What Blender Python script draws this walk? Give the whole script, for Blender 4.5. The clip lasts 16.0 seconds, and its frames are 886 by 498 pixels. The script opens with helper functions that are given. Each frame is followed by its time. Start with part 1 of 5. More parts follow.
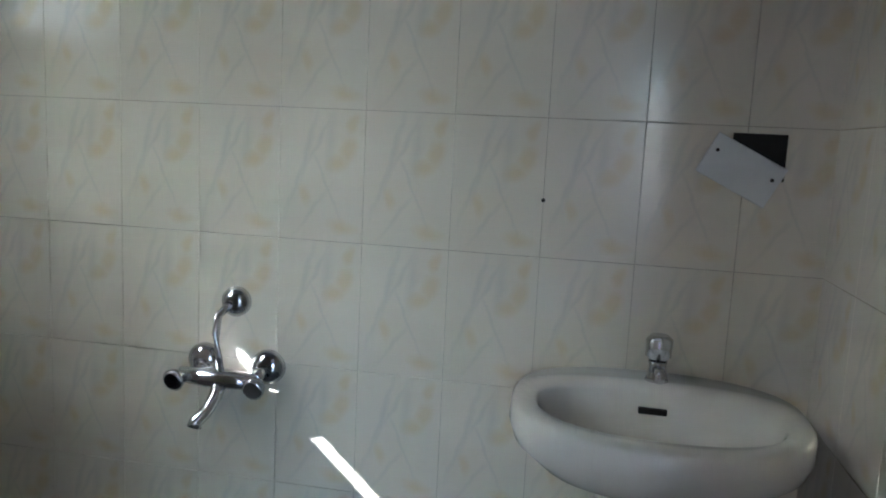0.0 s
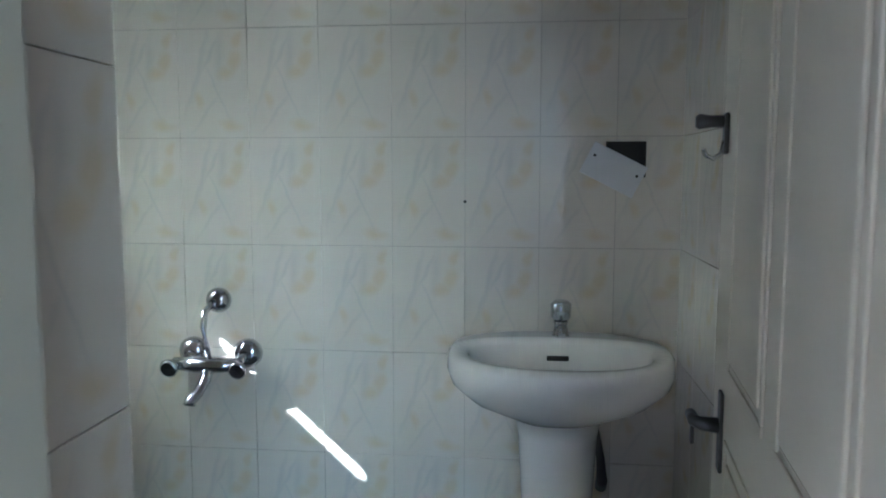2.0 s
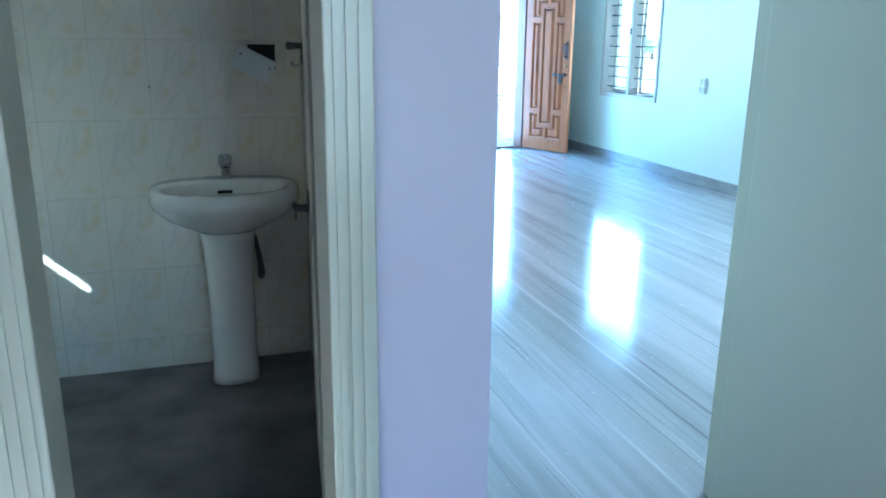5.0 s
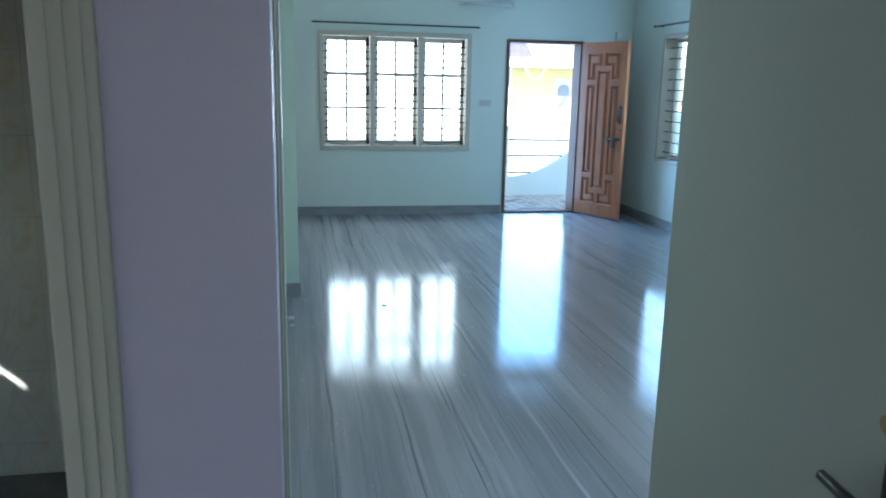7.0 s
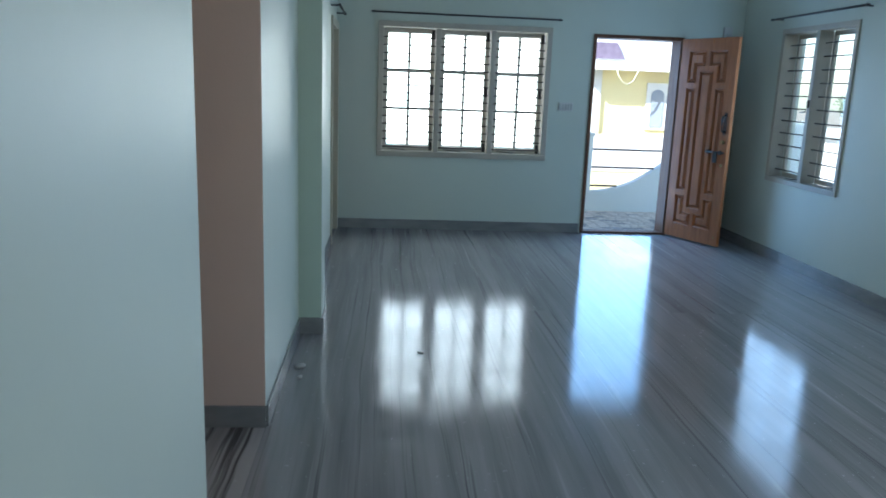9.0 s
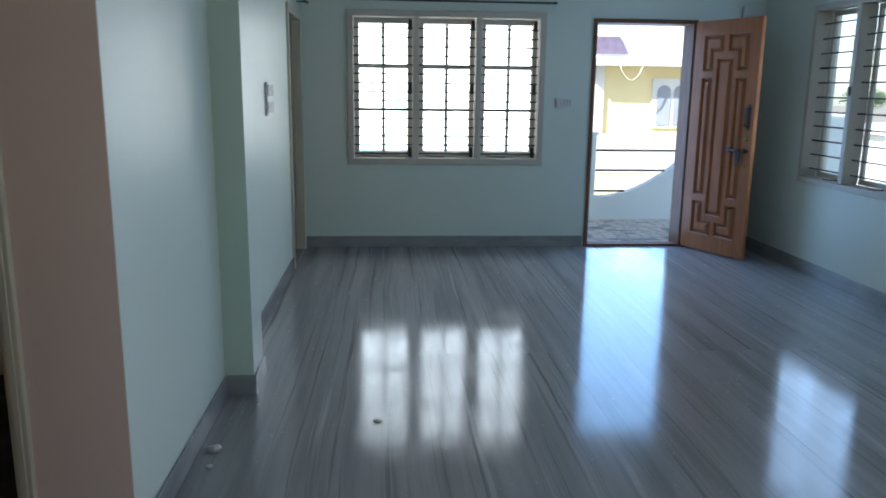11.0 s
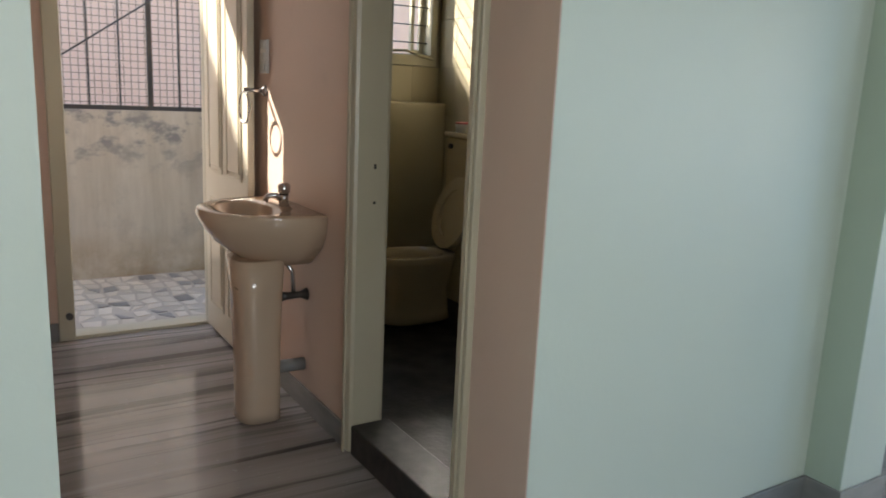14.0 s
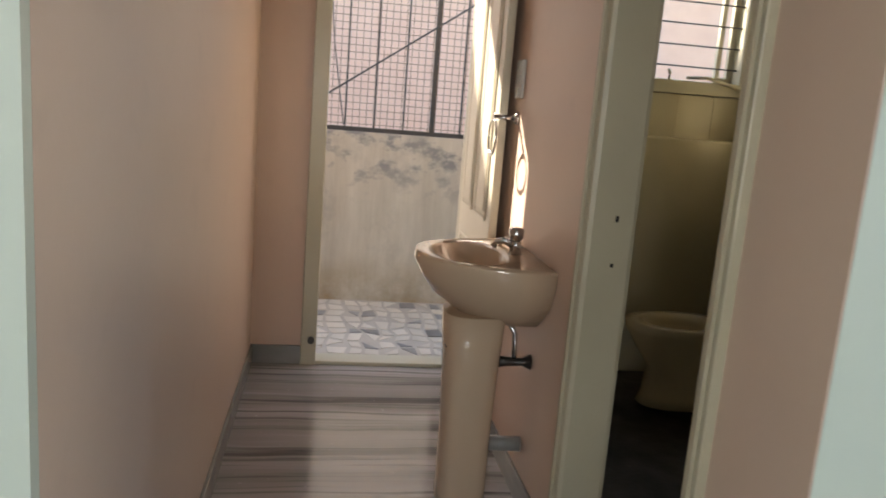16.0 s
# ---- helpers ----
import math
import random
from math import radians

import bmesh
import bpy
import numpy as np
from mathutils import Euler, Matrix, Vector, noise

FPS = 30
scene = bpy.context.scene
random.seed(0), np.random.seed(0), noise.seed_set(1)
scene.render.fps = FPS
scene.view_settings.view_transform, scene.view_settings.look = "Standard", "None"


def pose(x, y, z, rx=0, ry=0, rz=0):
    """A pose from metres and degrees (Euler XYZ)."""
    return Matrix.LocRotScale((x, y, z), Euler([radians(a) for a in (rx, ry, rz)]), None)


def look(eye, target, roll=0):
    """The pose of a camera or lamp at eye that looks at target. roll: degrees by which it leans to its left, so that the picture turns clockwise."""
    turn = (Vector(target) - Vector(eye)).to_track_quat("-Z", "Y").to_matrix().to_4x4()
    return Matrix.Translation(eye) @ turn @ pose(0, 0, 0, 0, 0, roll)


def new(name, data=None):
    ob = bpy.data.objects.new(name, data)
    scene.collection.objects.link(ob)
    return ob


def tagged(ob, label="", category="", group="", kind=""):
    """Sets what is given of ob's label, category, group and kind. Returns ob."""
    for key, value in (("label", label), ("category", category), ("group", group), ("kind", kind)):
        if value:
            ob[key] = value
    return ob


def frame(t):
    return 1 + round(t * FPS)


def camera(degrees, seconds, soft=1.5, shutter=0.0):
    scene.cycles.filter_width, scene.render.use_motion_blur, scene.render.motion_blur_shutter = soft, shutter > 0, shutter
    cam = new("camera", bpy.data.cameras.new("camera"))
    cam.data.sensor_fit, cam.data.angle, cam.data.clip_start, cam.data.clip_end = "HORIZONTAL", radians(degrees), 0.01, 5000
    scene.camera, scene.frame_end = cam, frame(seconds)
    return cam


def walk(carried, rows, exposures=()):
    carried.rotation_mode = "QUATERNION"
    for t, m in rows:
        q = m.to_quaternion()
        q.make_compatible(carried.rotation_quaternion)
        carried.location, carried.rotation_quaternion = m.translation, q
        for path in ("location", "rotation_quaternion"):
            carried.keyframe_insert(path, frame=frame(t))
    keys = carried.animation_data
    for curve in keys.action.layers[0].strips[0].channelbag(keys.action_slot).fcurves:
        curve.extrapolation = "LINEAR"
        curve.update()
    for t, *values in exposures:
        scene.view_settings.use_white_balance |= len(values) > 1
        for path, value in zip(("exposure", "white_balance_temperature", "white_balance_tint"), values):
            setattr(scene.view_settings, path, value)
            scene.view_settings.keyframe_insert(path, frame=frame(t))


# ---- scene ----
cam = camera(60.4, 16.0, soft=1.8, shutter=0.35)
PATH = [
    (0, (-0.522, -2.859, 1.279), (-0.892, -0.914, 0.999), 2.8),
    (0.5, (-0.509, -2.904, 1.262), (-0.836, -0.952, 0.975), 1.8),
    (1, (-0.508, -2.991, 1.264), (-0.747, -1.027, 0.975), 1.3),
    (1.5, (-0.48, -3.129, 1.247), (-0.671, -1.155, 0.984), 0.6),
    (2, (-0.456, -3.284, 1.25), (-0.671, -1.307, 1.043), 0.0),
    (2.5, (-0.468, -3.546, 1.213), (-0.6, -1.557, 1.051), 0.4),
    (3, (-0.472, -3.837, 1.187), (-0.475, -1.851, 0.954), 0.5),
    (3.5, (-0.473, -4.12, 1.189), (-0.43, -2.151, 0.842), 1.8),
    (4, (-0.507, -4.258, 1.261), (-0.187, -2.331, 0.83), 1.9),
    (4.5, (-0.558, -4.361, 1.306), (0.035, -2.515, 0.815), 3.1),
    (4.7, (-0.523, -4.404, 1.32), (0.095, -2.576, 0.794), 1.4),
    (6.8, (0.058, -4.222, 1.553), (0.473, -2.318, 1.101), 1.5),
    (7, (0.134, -4.224, 1.554), (0.508, -2.306, 1.129), 1.2),
    (7.5, (0.35, -4.035, 1.521), (0.554, -2.085, 1.124), 1.8),
    (8, (0.433, -3.759, 1.527), (0.561, -1.803, 1.129), 2.5),
    (8.2, (0.446, -3.653, 1.538), (0.594, -1.699, 1.136), 2.5),
    (10.3, (0.628, -2.474, 1.459), (0.79, -0.529, 1.024), 1.8),
    (10.5, (0.654, -2.393, 1.485), (0.839, -0.449, 1.053), 1.4),
    (11, (0.785, -2.189, 1.445), (0.924, -0.237, 1.034), 0.7),
    (11.5, (0.899, -2.019, 1.472), (0.718, -0.068, 1.068), 1.1),
    (12, (0.987, -1.853, 1.454), (0.499, 0.046, 1.06), 1.5),
    (12.5, (1.107, -1.671, 1.456), (0.43, 0.166, 1.05), 2.1),
    (13, (1.252, -1.573, 1.482), (0.203, 0.078, 1.064), 1.2),
    (13.5, (1.428, -1.398, 1.424), (-0.018, -0.072, 1.038), 2.6),
    (14, (1.434, -1.206, 1.396), (-0.22, -0.156, 0.993), 2.6),
    (14.5, (1.324, -1.095, 1.394), (-0.383, -0.138, 0.983), 4.1),
    (15, (1.237, -0.945, 1.403), (-0.573, -0.203, 0.986), 3.8),
    (15.5, (1.142, -0.811, 1.415), (-0.757, -0.319, 1.03), 4.3),
    (16, (0.968, -0.741, 1.392), (-0.973, -0.435, 1.024), 4.6),
]
EXPOSURES = [(0.0, 4.0, 5300, 10), (1.5, 4.15, 5100, 8), (2.5, 4.2, 4800, 4), (3.5, 3.9, 4600, 0), (4.7, 3.75, 4600, -5), (6.8, 2.3, 5200, -1), (7.5, 1.75, 5400, 3),
             (8.2, 1.5, 5500, 4), (10.3, 1.3, 5800, 8), (11.5, 1.2, 5900, 10), (12.5, 1.3, 6200, 9), (13.5, 1.75, 6600, 9), (14.5, 1.95, 7000, 9), (16.0, 2.1, 7200, 10)]
walk(cam, [(t, look(eye, target, roll)) for t, eye, target, roll in PATH], EXPOSURES)

# ---- world and light ----
SUN_DIR = Vector((1.0, 0.68, -0.93)).normalized()
world = bpy.data.worlds.new("world")
scene.world = world
world.use_nodes = True
wn = world.node_tree
sky = wn.nodes.new("ShaderNodeTexSky")
sky.sky_type = "NISHITA"
sky.sun_disc = False
sky.sun_elevation = math.asin(-SUN_DIR.z)
sky.sun_rotation = math.atan2(-SUN_DIR.x, -SUN_DIR.y)
wn.links.new(sky.outputs[0], wn.nodes["Background"].inputs[0])
wn.nodes["Background"].inputs[1].default_value = 0.15
sun = new("sun", bpy.data.lights.new("sun", "SUN"))
sun.data.energy, sun.data.angle, sun.data.color = 5.0, radians(0.5), (1.0, 0.95, 0.88)
sun.matrix_world = look((-8, -4, 9), Vector((-8, -4, 9)) + SUN_DIR)


def sky_lamp(name, eye, way, w, h, watts, colour=(0.80, 0.90, 1.0)):
    lamp = new(name, bpy.data.lights.new(name, "AREA"))
    lamp.data.shape, lamp.data.size, lamp.data.size_y = "RECTANGLE", w, h
    lamp.data.energy, lamp.data.color = watts, colour
    lamp.matrix_world = look(eye, Vector(eye) + Vector(way))
    return lamp


sky_lamp("sky_light_north_window", (1.30, 5.06, 1.45), (0, -1, 0), 1.6, 1.25, 13, (1.0, 0.97, 0.90))
sky_lamp("sky_light_front_door", (3.09, 5.06, 1.05), (0, -1, 0), 0.85, 1.95, 8.5, (0.33, 0.60, 1.0))
sky_lamp("sky_light_east_window", (4.182, 3.36, 1.43), (-1, 0, 0), 1.04, 1.26, 6.5, (0.48, 0.70, 1.0))
# added fill from an unseen opening, lifts the hall's south end
sky_lamp("fill_light_added_window", (4.46, -1.5, 1.5), (-1, 0, 0), 1.3, 1.2, 17, (0.88, 0.92, 1.0))
sky_lamp("sky_light_back_door", (-3.10, -0.42, 1.3), (1, 0, 0), 0.65, 1.9, 0.8, (1.0, 0.88, 0.76))
sky_lamp("sky_light_toilet_window", (-3.12, 1.13, 2.1), (1, 0, 0), 0.5, 0.9, 0.4)
sky_lamp("sky_light_bath_window", (-2.58, -2.08, 1.95), (1, 0, 0), 0.5, 0.6, 0.075)
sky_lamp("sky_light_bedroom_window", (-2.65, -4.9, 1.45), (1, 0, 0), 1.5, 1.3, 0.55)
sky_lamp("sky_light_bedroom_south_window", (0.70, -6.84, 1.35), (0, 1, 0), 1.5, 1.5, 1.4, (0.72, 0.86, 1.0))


# ---- materials ----
def nodes_of(name):
    m = bpy.data.materials.new(name)
    m.use_nodes = True
    t = m.node_tree
    return m, t, t.nodes, t.links, t.nodes["Principled BSDF"]


def mat(name, a, b=None, rough=0.5, scale=6.0, fine=120.0, bump=0.05, metal=0.0, spots=0.0, stretch=(1, 1, 1), space="Object", vary=0.0, rough_var=0.08, spec=0.5):
    """Two-scale painted or worn surface: colour a drifting to b, fine bump, uneven gloss."""
    m, t, n, l, p = nodes_of(name)
    b = b or tuple(c * 0.9 for c in a)
    co = n.new("ShaderNodeTexCoord")
    mp = n.new("ShaderNodeMapping")
    mp.inputs["Scale"].default_value = stretch
    l.new(co.outputs[space], mp.inputs[0])
    big = n.new("ShaderNodeTexNoise")
    big.inputs["Scale"].default_value, big.inputs["Detail"].default_value = scale, 3
    l.new(mp.outputs[0], big.inputs[0])
    ramp = n.new("ShaderNodeMapRange")
    ramp.inputs[1].default_value, ramp.inputs[2].default_value = 0.25, 0.75
    l.new(big.outputs[0], ramp.inputs[0])
    mix = n.new("ShaderNodeMix")
    mix.data_type = "RGBA"
    mix.inputs[6].default_value, mix.inputs[7].default_value = (*a, 1), (*b, 1)
    l.new(ramp.outputs[0], mix.inputs[0])
    col = mix.outputs[2]
    if vary:
        oi = n.new("ShaderNodeObjectInfo")
        mr = n.new("ShaderNodeMapRange")
        mr.inputs[3].default_value, mr.inputs[4].default_value = 1 - vary, 1 + vary
        l.new(oi.outputs["Random"], mr.inputs[0])
        hs = n.new("ShaderNodeHueSaturation")
        l.new(mr.outputs[0], hs.inputs["Value"])
        l.new(col, hs.inputs["Color"])
        col = hs.outputs[0]
    if spots:
        sp = n.new("ShaderNodeTexNoise")
        sp.inputs["Scale"].default_value, sp.inputs["Detail"].default_value = scale * 5, 9
        l.new(co.outputs[space], sp.inputs[0])
        sr = n.new("ShaderNodeMapRange")
        sr.inputs[1].default_value, sr.inputs[2].default_value, sr.inputs[4].default_value = 0.62, 0.75, spots
        l.new(sp.outputs[0], sr.inputs[0])
        dk = n.new("ShaderNodeMix")
        dk.data_type = "RGBA"
        dk.inputs[7].default_value = (*(c * 0.45 for c in b), 1)
        l.new(sr.outputs[0], dk.inputs[0])
        l.new(col, dk.inputs[6])
        col = dk.outputs[2]
    l.new(col, p.inputs["Base Color"])
    grain = n.new("ShaderNodeTexNoise")
    grain.inputs["Scale"].default_value, grain.inputs["Detail"].default_value = fine, 4
    l.new(mp.outputs[0], grain.inputs[0])
    bp = n.new("ShaderNodeBump")
    bp.inputs["Strength"].default_value, bp.inputs["Distance"].default_value = bump, 0.01
    l.new(grain.outputs[0], bp.inputs["Height"])
    l.new(bp.outputs[0], p.inputs["Normal"])
    rr = n.new("ShaderNodeMapRange")
    rr.inputs[3].default_value, rr.inputs[4].default_value = max(0.02, rough - rough_var), rough + rough_var
    l.new(big.outputs[0], rr.inputs[0])
    l.new(rr.outputs[0], p.inputs["Roughness"])
    p.inputs["Metallic"].default_value = metal
    p.inputs["Specular IOR Level"].default_value = spec
    return m


def marble(name, light, mid, dark, fine, lo, width, wobble):
    """Polished grey-white marble with long dark streaks along y, shifted slab by slab."""
    m, t, n, l, p = nodes_of(name)
    co = n.new("ShaderNodeTexCoord")
    oi = n.new("ShaderNodeObjectInfo")
    sc = n.new("ShaderNodeVectorMath")
    sc.operation = "SCALE"
    sc.inputs[0].default_value = (7.0, 31.0, 3.0)
    l.new(oi.outputs["Random"], sc.inputs["Scale"])
    ad = n.new("ShaderNodeVectorMath")
    l.new(co.outputs["Object"], ad.inputs[0])
    l.new(sc.outputs[0], ad.inputs[1])
    wob = n.new("ShaderNodeTexNoise")
    wob.inputs["Scale"].default_value, wob.inputs["Detail"].default_value = 0.7, 3
    l.new(ad.outputs[0], wob.inputs[0])
    wsc = n.new("ShaderNodeVectorMath")
    wsc.operation = "SCALE"
    wsc.inputs["Scale"].default_value = wobble
    l.new(wob.outputs["Color"], wsc.inputs[0])
    ad2 = n.new("ShaderNodeVectorMath")
    l.new(ad.outputs[0], ad2.inputs[0])
    l.new(wsc.outputs[0], ad2.inputs[1])

    def streak(sx, sy, lo, hi, detail):
        mp = n.new("ShaderNodeMapping")
        mp.inputs["Scale"].default_value = (sx, sy, 1)
        l.new(ad2.outputs[0], mp.inputs[0])
        tx = n.new("ShaderNodeTexNoise")
        tx.inputs["Scale"].default_value, tx.inputs["Detail"].default_value = 1.0, detail
        tx.inputs["Roughness"].default_value = 0.62
        l.new(mp.outputs[0], tx.inputs[0])
        r = n.new("ShaderNodeMapRange")
        r.inputs[1].default_value, r.inputs[2].default_value = lo, hi
        l.new(tx.outputs[0], r.inputs[0])
        return r.outputs[0]
    base = n.new("ShaderNodeMix")
    base.data_type = "RGBA"
    base.inputs[6].default_value, base.inputs[7].default_value = (*light, 1), (*mid, 1)
    l.new(streak(7, 0.30, 0.42, 0.66, 5), base.inputs[0])
    vein = n.new("ShaderNodeMix")
    vein.data_type = "RGBA"
    vein.inputs[7].default_value = (*dark, 1)
    l.new(base.outputs[2], vein.inputs[6])
    l.new(streak(fine, 0.35, lo, lo + width, 4), vein.inputs[0])
    wh = n.new("ShaderNodeMix")
    wh.data_type = "RGBA"
    wh.inputs[7].default_value = (0.41, 0.40, 0.395, 1)
    l.new(vein.outputs[2], wh.inputs[6])
    l.new(streak(15, 0.35, 0.60, 0.74, 3), wh.inputs[0])
    l.new(wh.outputs[2], p.inputs["Base Color"])
    sm = n.new("ShaderNodeTexNoise")
    sm.inputs["Scale"].default_value, sm.inputs["Detail"].default_value = 3.0, 8
    l.new(co.outputs["Object"], sm.inputs[0])
    rr = n.new("ShaderNodeMapRange")
    rr.inputs[1].default_value, rr.inputs[2].default_value = 0.3, 0.7
    rr.inputs[3].default_value, rr.inputs[4].default_value = 0.07, 0.18
    l.new(sm.outputs[0], rr.inputs[0])
    dust = n.new("ShaderNodeTexNoise")
    dust.inputs["Scale"].default_value, dust.inputs["Detail"].default_value = 34.0, 4
    l.new(co.outputs["Object"], dust.inputs[0])
    dr = n.new("ShaderNodeMapRange")
    dr.inputs[1].default_value, dr.inputs[2].default_value, dr.inputs[4].default_value = 0.63, 0.72, 0.20
    l.new(dust.outputs[0], dr.inputs[0])
    dull = n.new("ShaderNodeMath")
    l.new(rr.outputs[0], dull.inputs[0])
    l.new(dr.outputs[0], dull.inputs[1])
    l.new(dull.outputs[0], p.inputs["Roughness"])
    bp = n.new("ShaderNodeBump")
    bp.inputs["Strength"].default_value, bp.inputs["Distance"].default_value = 0.03, 0.01
    sp = n.new("ShaderNodeTexNoise")
    sp.inputs["Scale"].default_value, sp.inputs["Detail"].default_value = 11.0, 5
    l.new(co.outputs["Object"], sp.inputs[0])
    sr = n.new("ShaderNodeMapRange")
    sr.inputs[1].default_value, sr.inputs[2].default_value = 0.60, 0.70
    l.new(sp.outputs[0], sr.inputs[0])
    both = n.new("ShaderNodeMath")
    both.operation = "MULTIPLY_ADD"
    both.inputs[1].default_value = 0.25
    l.new(sr.outputs[0], both.inputs[0])
    l.new(sm.outputs[0], both.inputs[2])
    l.new(both.outputs[0], bp.inputs["Height"])
    l.new(bp.outputs[0], p.inputs["Normal"])
    return m


def flower_tile():
    """Glazed cream tile with a print of ochre petals and grey stems; local x and z run over the tile."""
    m, t, n, l, p = nodes_of("floral_glazed_tile")
    co = n.new("ShaderNodeTexCoord")
    ns = n.new("ShaderNodeTexNoise")
    ns.inputs["Scale"].default_value, ns.inputs["Detail"].default_value = 22, 3
    l.new(co.outputs["Object"], ns.inputs[0])
    off = n.new("ShaderNodeVectorMath")
    off.operation = "MULTIPLY_ADD"
    off.inputs[1].default_value, off.inputs[2].default_value = (0.022, 0.0, 0.022), (-0.011, 0, -0.011)
    l.new(ns.outputs["Color"], off.inputs[0])
    ad = n.new("ShaderNodeVectorMath")
    l.new(co.outputs["Object"], ad.inputs[0])
    l.new(off.outputs[0], ad.inputs[1])

    def blob(x, z, rx, rz, turn, soft):
        mp = n.new("ShaderNodeMapping")
        mp.vector_type = "TEXTURE"
        mp.inputs["Location"].default_value = (x, 0, z)
        mp.inputs["Rotation"].default_value = (0, radians(turn), 0)
        mp.inputs["Scale"].default_value = (rx, 1000, rz)
        l.new(ad.outputs[0], mp.inputs[0])
        ln = n.new("ShaderNodeVectorMath")
        ln.operation = "LENGTH"
        l.new(mp.outputs[0], ln.inputs[0])
        r = n.new("ShaderNodeMapRange")
        r.inputs[1].default_value, r.inputs[2].default_value, r.inputs[3].default_value, r.inputs[4].default_value = 1.0 - soft, 1.0 + soft, 1, 0
        l.new(ln.outputs["Value"], r.inputs[0])
        return r.outputs[0]

    def most(items):
        out = items[0]
        for i in items[1:]:
            mx = n.new("ShaderNodeMath")
            mx.operation = "MAXIMUM"
            l.new(out, mx.inputs[0])
            l.new(i, mx.inputs[1])
            out = mx.outputs[0]
        return out
    ochre = most([blob(0.062, 0.062, 0.017, 0.027, 12, 0.5), blob(0.038, 0.030, 0.022, 0.016, -25, 0.6), blob(0.072, 0.118, 0.011, 0.018, 20, 0.5),
                  blob(-0.04, -0.045, 0.012, 0.022, -15, 0.5), blob(0.05, -0.115, 0.026, 0.013, 10, 0.7)])
    grey = most([blob(-0.035, 0.055, 0.0055, 0.085, 14, 0.8), blob(-0.008, 0.080, 0.0045, 0.06, 28, 0.8), blob(0.02, 0.075, 0.010, 0.05, 5, 0.9),
                 blob(-0.06, -0.02, 0.005, 0.06, 18, 0.8), blob(0.012, -0.02, 0.003, 0.07, -24, 0.8), blob(-0.02, -0.08, 0.004, 0.05, 35, 0.9)])
    oi = n.new("ShaderNodeObjectInfo")

    def layer(under, colour, mask, amount):
        k = n.new("ShaderNodeMath")
        k.operation = "MULTIPLY"
        k.inputs[1].default_value = amount
        l.new(mask, k.inputs[0])
        mx = n.new("ShaderNodeMix")
        mx.data_type = "RGBA"
        mx.inputs[7].default_value = (*colour, 1)
        l.new(k.outputs[0], mx.inputs[0])
        if isinstance(under, tuple):
            mx.inputs[6].default_value = (*under, 1)
        else:
            l.new(under, mx.inputs[6])
        return mx.outputs[2]
    c = layer((0.67, 0.615, 0.505), (0.42, 0.43, 0.39), grey, 0.30)
    c = layer(c, (0.60, 0.45, 0.19), ochre, 0.40)
    cl = n.new("ShaderNodeTexNoise")
    cl.inputs["Scale"].default_value, cl.inputs["Detail"].default_value = 7, 4
    l.new(co.outputs["Object"], cl.inputs[0])
    cr = n.new("ShaderNodeMapRange")
    cr.inputs[1].default_value, cr.inputs[2].default_value = 0.45, 0.75
    l.new(cl.outputs[0], cr.inputs[0])
    c = layer(c, (0.62, 0.55, 0.42), cr.outputs[0], 0.35)
    l.new(c, p.inputs["Base Color"])
    p.inputs["Roughness"].default_value = 0.16
    bp = n.new("ShaderNodeBump")
    bp.inputs["Strength"].default_value, bp.inputs["Distance"].default_value = 0.06, 0.01
    l.new(cl.outputs[0], bp.inputs["Height"])
    l.new(bp.outputs[0], p.inputs["Normal"])
    return m


def glass(name, rough=0.0, colour=(0.95, 1, 0.98)):
    m, t, n, l, p = nodes_of(name)
    p.inputs["Base Color"].default_value = (*colour, 1)
    p.inputs["Transmission Weight"].default_value = 1.0
    p.inputs["Roughness"].default_value = rough
    p.inputs["IOR"].default_value = 1.45
    return m


